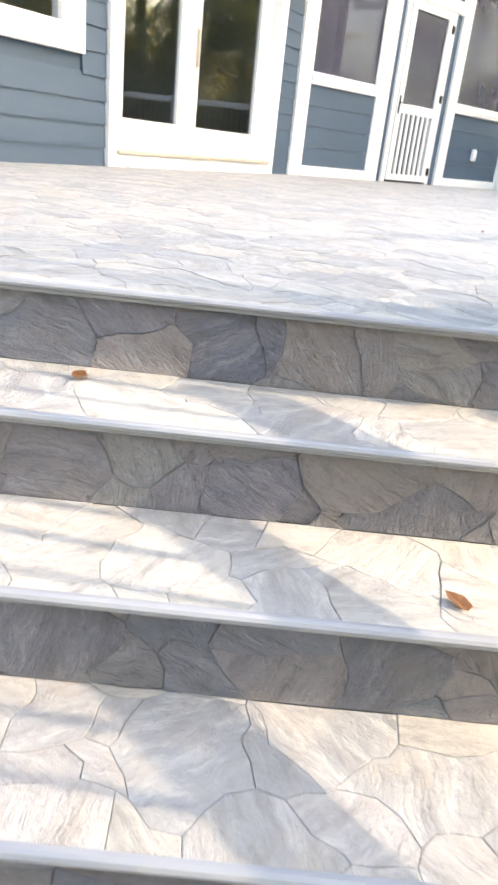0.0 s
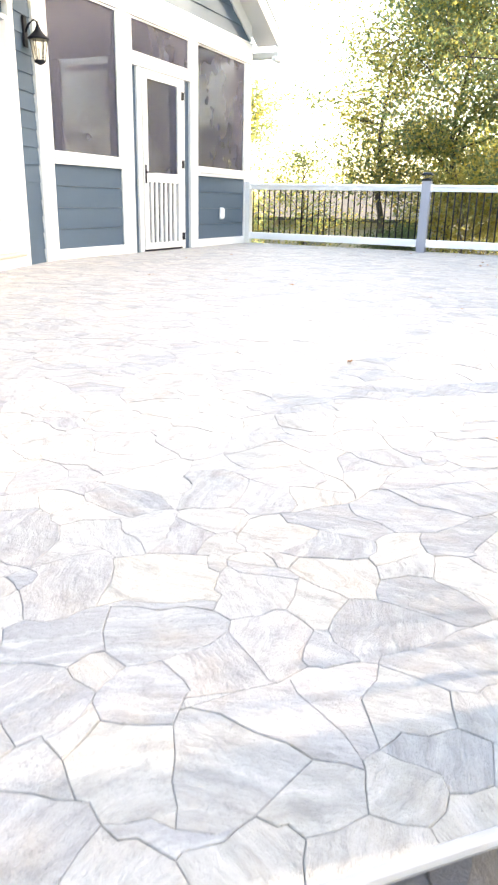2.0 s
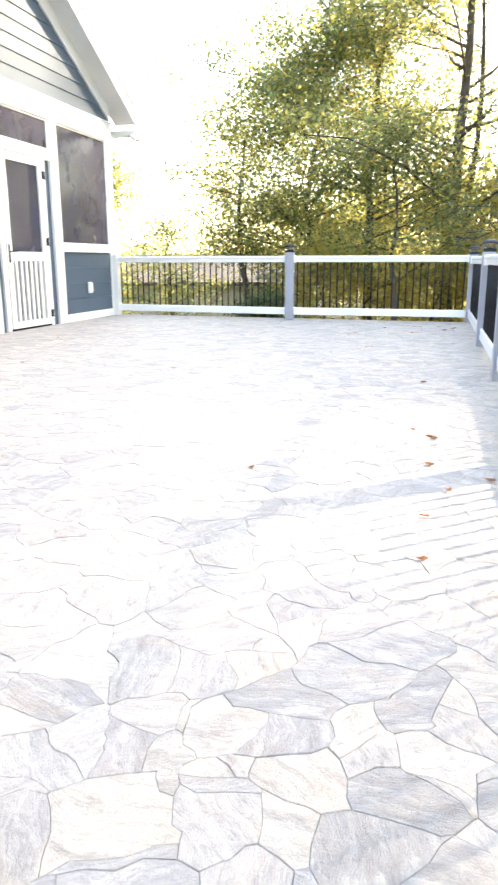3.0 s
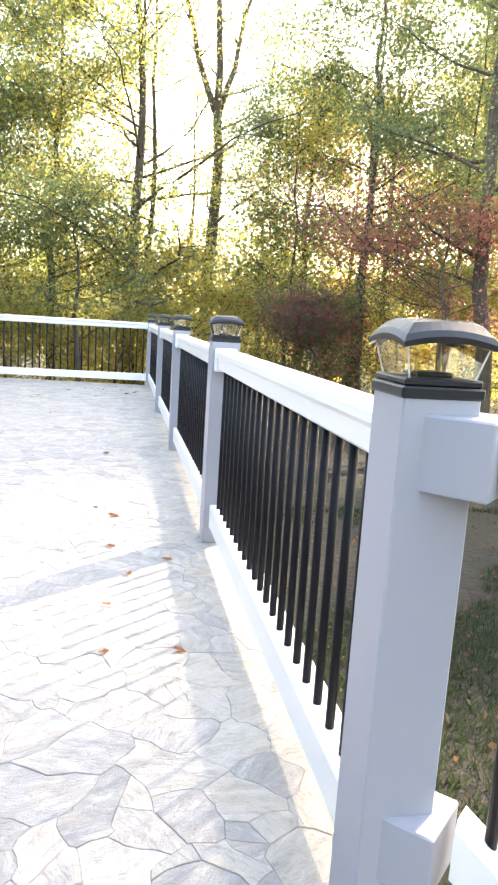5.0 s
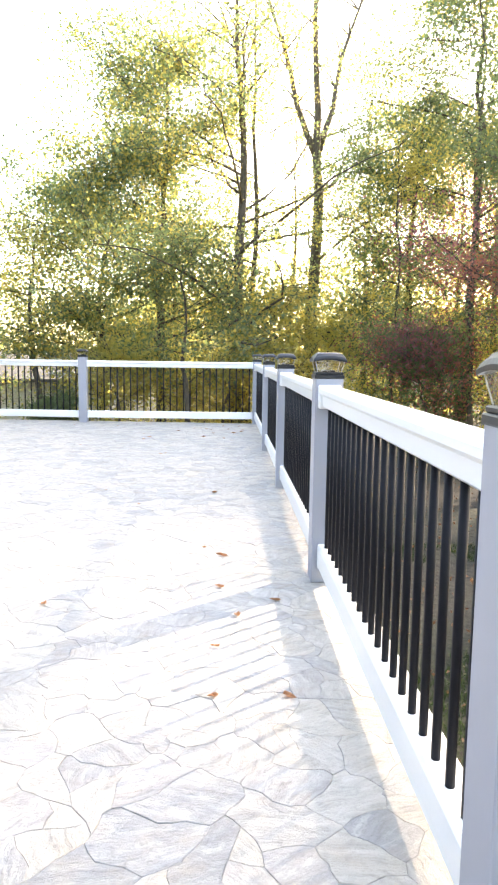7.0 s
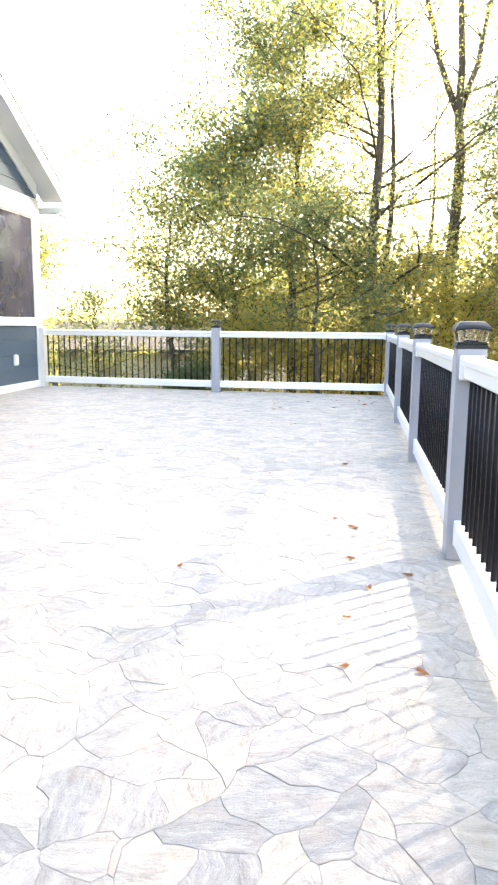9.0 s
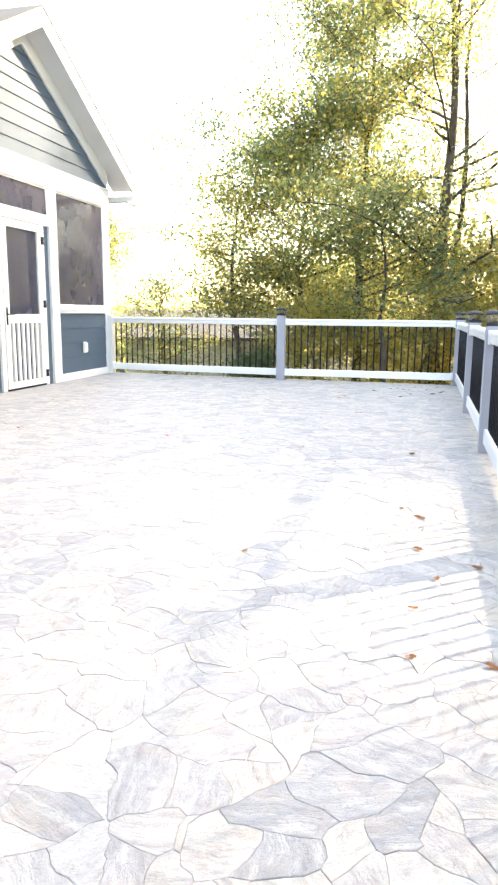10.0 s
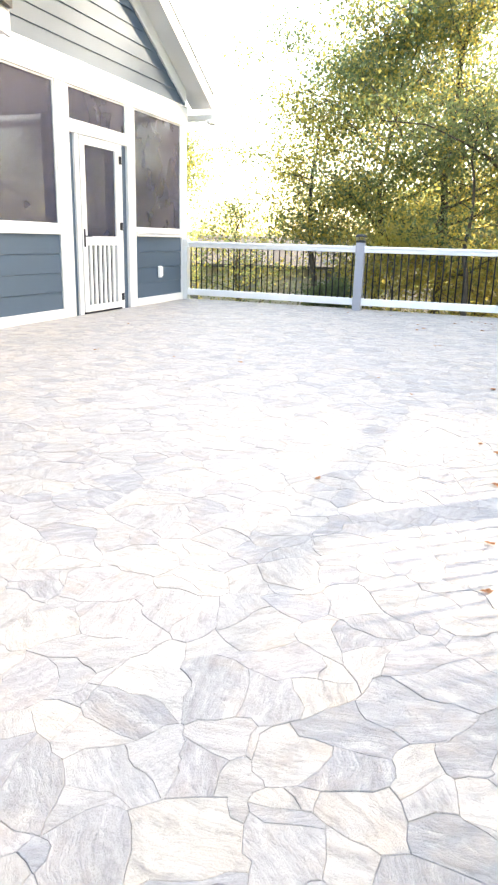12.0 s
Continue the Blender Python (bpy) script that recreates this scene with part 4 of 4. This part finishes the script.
# high crowns added out of view, set to block sun from the inner floor
tree(*spot(34.2, 24), 19.2, 3.9, 12.6, M_LEAF_GREEN, 63, 0.2, 34, 90, 0.16, M_LEAF_YELLOW, label="very tall high-crowned tree added to shade the terrace floor")
tree(*spot(43, 26), 23.2, 5.8, 17.42, M_LEAF_GREEN, 62, 0.22, 42, 130, 0.17, M_LEAF_YELLOW, label="very tall high-crowned tree added to shade the terrace floor")
# undergrowth behind the rails
for k, (ang, dist, h, sp, m) in enumerate(((-5, 19.5, 3.2, 2.2, M_LEAF_YELLOW), (-1, 16.5, 2.8, 1.8, M_LEAF_YELLOW), (4, 17, 3.6, 2.0, M_LEAF_YELLOW), (-8, 15.5, 2.2, 1.5, M_LEAF_YELLOW), (1.5, 22, 4.6, 2.6, M_LEAF_YELLOW),
                                           (8.5, 17.5, 3.0, 2.0, M_LEAF_YELLOW), (12.5, 19, 3.8, 2.2, M_LEAF_GREEN), (17, 16, 2.6, 1.9, M_LEAF_DEEP), (22, 19, 3.6, 2.2, M_LEAF_YELLOW), (26, 18.5, 3.8, 2.2, M_LEAF_YELLOW), (32, 19, 4.2, 2.4, M_LEAF_YELLOW), (36, 17, 3.4, 2.2, M_LEAF_GREEN))):
    tree(*spot(ang, dist), h, sp, 0.3, m, 70 + k, 0.05, 14, 22, 0.105, label="leafy shrub behind the railing")
for k, (ang, dist, h, rad) in enumerate(((11, 23, 11, 0.10), (13.6, 16.5, 7, 0.06), (19.8, 15.5, 10, 0.07), (20.8, 20, 11, 0.10), (25.8, 15.0, 9, 0.06), (5.0, 24, 10, 0.1), (-3.5, 22, 9, 0.09), (-15.3, 17, 5, 0.10), (27.2, 20, 12, 0.12))):
    tree(*spot(ang, dist), h, 1.8, 2.6, M_LEAF_YELLOW if k % 2 else M_LEAF_GREEN, 120 + k, rad, 14, 14, 0.105, label="slender young tree in the wood")
tree(*spot(-12.2, 14.6), 1.3, 0.7, 0.15, M_LEAF_DEEP, 90, 0.04, 12, 40, 0.08, scatter=0.25, label="dark evergreen shrub behind the far railing")

# the wood beyond
r = np.random.RandomState(5)
cen, siz = [], []
for i in range(150):
    ang = r.uniform(-48, 100)
    d = r.uniform(27, 55)
    x, y = spot(ang, d)
    h = r.uniform(2.5, 8.5) * (0.5 if ang < -9 else 1.0)
    w = r.uniform(1.6, 3.2)
    k = 330
    c = np.clip(r.normal(size=(k, 3)), -1.7, 1.7) * np.array([w * 0.5, w * 0.5, h * 0.24]) + np.array([x, y, GROUND + h * 0.5 - 0.4])
    cen.append(c)
    siz.append(r.uniform(0.18, 0.42, k))
# unseen clumps added behind the camera to dim the risers and walls
for i in range(110):
    ang, d = r.uniform(100, 312), r.uniform(22, 40)
    x, y = spot(ang, d)
    h, w, k = r.uniform(8, 16), r.uniform(2.0, 3.6), 200
    cen.append(r.normal(size=(k, 3)) * np.array([w * 0.6, w * 0.6, h * 0.25]) + np.array([x, y, GROUND + h * 0.5]))
    siz.append(r.uniform(0.5, 1.1, k))
wood = tagged(empty("far_wood"), "distant wood of green and yellow trees, with unseen clumps added behind", "wood", kind="structure")
cen, siz = np.concatenate(cen), np.concatenate(siz)
half = r.rand(len(cen)) < 0.5
tagged(leaf_mesh("far_leaves", cen[half], siz[half], M_LEAF_GREEN, wood, 6), kind="stuff")
tagged(leaf_mesh("far_leaves", cen[~half], siz[~half], M_LEAF_YELLOW, wood, 7), kind="stuff")


# ---- grass and leaf litter on the lawn ----
r = np.random.RandomState(9)
spots = np.stack([r.uniform(-0.3, 5.0, 130000), r.uniform(0.8, 8.0, 130000)], axis=1)
patch = np.array([noise.noise(Vector((x * 0.55, y * 0.55, 3.0))) + 0.4 * noise.noise(Vector((x * 2.1, y * 2.1, 7.0))) for x, y in spots])
spots = spots[patch > 0.0]
n = len(spots)
base = np.column_stack([spots, np.full(n, GROUND - 0.02)])
lean = r.normal(size=(n, 3)) * 0.04
lean[:, 2] = r.uniform(0.035, 0.08, n)
wide = r.normal(size=(n, 3)) * 0.0035
wide[:, 2] = 0
co = np.stack([base - wide, base + wide, base + lean * 0.6 + wide * 0.6, base + lean * 1.1 + np.array([0, 0, 0.0])], axis=1).reshape(-1, 3)
me = bpy.data.meshes.new("grass")
me.vertices.add(4 * n)
me.vertices.foreach_set("co", co.ravel())
me.loops.add(4 * n)
me.loops.foreach_set("vertex_index", np.arange(4 * n))
me.polygons.add(n)
me.polygons.foreach_set("loop_start", np.arange(n) * 4)
me.update(calc_edges=True)
me.materials.append(M_GRASS)
tagged(new("grass", me), "thin uneven lawn grass", "grass", kind="stuff")
n = 3600
cen = np.column_stack([r.uniform(-0.3, 8.0, n), r.uniform(0.4, 14.0, n), np.full(n, GROUND + 0.03) + r.uniform(0, 0.02, n)])
litter = leaf_mesh("leaf_litter", cen, r.uniform(0.025, 0.055, n), M_LITTER, None, 12)
tagged(litter, "brown fallen leaves scattered over the lawn", "leaves", kind="stuff")


# ---- neighbouring houses ----
def neighbour(x, y, turn, wide, deep, wall_h, roof_h, label):
    h = tagged(empty("house", pose(x, y, GROUND - 0.8, 0, 0, turn)), label, "house", "neighbouring houses")
    part("wall", boxes((-wide / 2, wide / 2, -deep / 2, deep / 2, 0, wall_h)), M_FARWALL, h)
    n = int(wall_h / 0.2)
    bm = bmesh.new()
    for i in range(n):
        box(bm, -wide / 2 - 0.02, wide / 2 + 0.02, -deep / 2 - 0.02, -deep / 2, i * 0.2, i * 0.2 + 0.175)
    part("siding", bm, M_FARWALL, h)
    bm = bmesh.new()
    prism(bm, [(-deep / 2 - 0.4, wall_h - 0.1), (0, wall_h + roof_h), (deep / 2 + 0.4, wall_h - 0.1), (deep / 2 + 0.4, wall_h), (0, wall_h + roof_h + 0.15), (-deep / 2 - 0.4, wall_h)], (0, 1, 0), (0, 0, 1), (wide + 0.8, 0, 0), (-wide / 2 - 0.4, 0, 0))
    part("roof", bm, M_ROOF, h)
    for u in (-0.3, 0.2):
        w = part("window", boxes((u * wide, u * wide + 0.9, -deep / 2 - 0.05, -deep / 2 - 0.021, 1.0, 2.2)), M_WHITE, h)
        part("pane", boxes((u * wide + 0.08, u * wide + 0.82, -deep / 2 - 0.06, -deep / 2 - 0.051, 1.08, 2.12)), M_DARK, w)
    return h


neighbour(*spot(-16.5, 25), 14, 5.5, 5, 2.0, 0.7, "pale lap-sided neighbouring house behind shrubs")
neighbour(*spot(16.0, 44), -20, 9, 7, 3.0, 2.6, "distant house with a brown roof among trees")

# ---- fallen leaves on the terrace ----
def fallen_leaf(x, y, z, s, turn, rnd):
    bm = bmesh.new()
    n = 9
    rim = []
    for i in range(n):
        a = i / n * math.tau
        k = s * (0.5 + 0.05 * math.cos(5 * a)) * (1.3 if i == 0 else 1)
        rim.append((math.cos(a) * k, math.sin(a) * k * 0.62, 0.004 + rnd.uniform(0, 0.012) * s / 0.06))
    top = [bm.verts.new(p) for p in rim]
    mid = bm.verts.new((0, 0, 0.003))
    for i in range(n):
        bm.faces.new((mid, top[i], top[(i + 1) % n]))
    g = bmesh.ops.extrude_face_region(bm, geom=bm.faces[:])
    bmesh.ops.translate(bm, verts=[v for v in g["geom"] if isinstance(v, bmesh.types.BMVert)], vec=(0, 0, 0.0012))
    bmesh.ops.recalc_face_normals(bm, faces=bm.faces[:])
    me = bpy.data.meshes.new("fallen_leaf")
    bm.to_mesh(me)
    bm.free()
    me.materials.append(M_FALLEN)
    ob = new("fallen_leaf", me)
    ob.matrix_world = pose(x, y, z, 0, 0, turn)
    return tagged(ob, "dry curled brown leaf lying on the stone", "leaf", "fallen leaves")


rnd = random.Random(8)
for x, y, s in ((-1.77, 3.55, 0.035), (-1.03, 4.27, 0.055), (-1.04, 3.77, 0.045), (-1.05, 3.12, 0.03), (-1.05, 2.75, 0.035), (-1.1, 5.95, 0.06), (-0.8, 3.6, 0.04), (-0.82, 2.75, 0.04)):
    fallen_leaf(x, y, 0.001, s, rnd.uniform(0, 360), rnd)
for _ in range(22):
    fallen_leaf(rnd.uniform(-5.6, -0.8), rnd.uniform(3.4, 11.1), 0.001, rnd.uniform(0.02, 0.045), rnd.uniform(0, 360), rnd)
for _ in range(16):
    fallen_leaf(rnd.uniform(-2.2, -0.7), rnd.uniform(9.2, 11.2), 0.001, rnd.uniform(0.03, 0.06), rnd.uniform(0, 360), rnd)

for x, y, z, sz in ((-1.13, 1.0, -0.158, 0.042), (-0.40, 1.20, -0.318, 0.04)):
    fallen_leaf(x, y, z, sz, rnd.uniform(0, 360), rnd)

# ---- paving, last ----
lay_stones(sorted(crazy_paving(OUTLINE, 0.088, 21, 0.42, 0.06), key=lambda q: math.hypot(q[0][0] + 1.35, q[0][1] - 2.1)), floor, M_STONE, 4, lambda c: math.hypot(c[0] + 1.35, c[1] - 2.1) < 2.2)
for i, (step, top, y0) in enumerate(steps):
    m = steps_m
    riser = tagged(empty("riser_cladding"), kind="structure")
    riser.parent = step
    riser.matrix_local = Matrix.Translation((0, y0 - 0.018, top - RISE)) @ pose(0, 0, 0, 90, 0, 180) @ Matrix.Translation((-LONG, 0, 0))
    lay_stones(crazy_paving([(0, 0), (LONG, 0), (LONG, RISE - 0.021), (0, RISE - 0.021)], 0.105, 31 + i, 0.34, 0.055), riser, M_STONE_SHADED, 60 + i, lambda c: True, limit=90, uneven=0.003)
    if i:
        tread = tagged(empty("tread_cladding"), kind="structure")
        tread.parent = step
        tread.matrix_local = Matrix.Translation((0, y0 - TREAD, top))
        lay_stones(crazy_paving([(0, -0.0185), (LONG, -0.0185), (LONG, TREAD - 0.013), (0, TREAD - 0.013)], 0.11, 41 + i, 0.36, 0.055), tread, M_STONE, 80 + i, lambda c: True, limit=70)
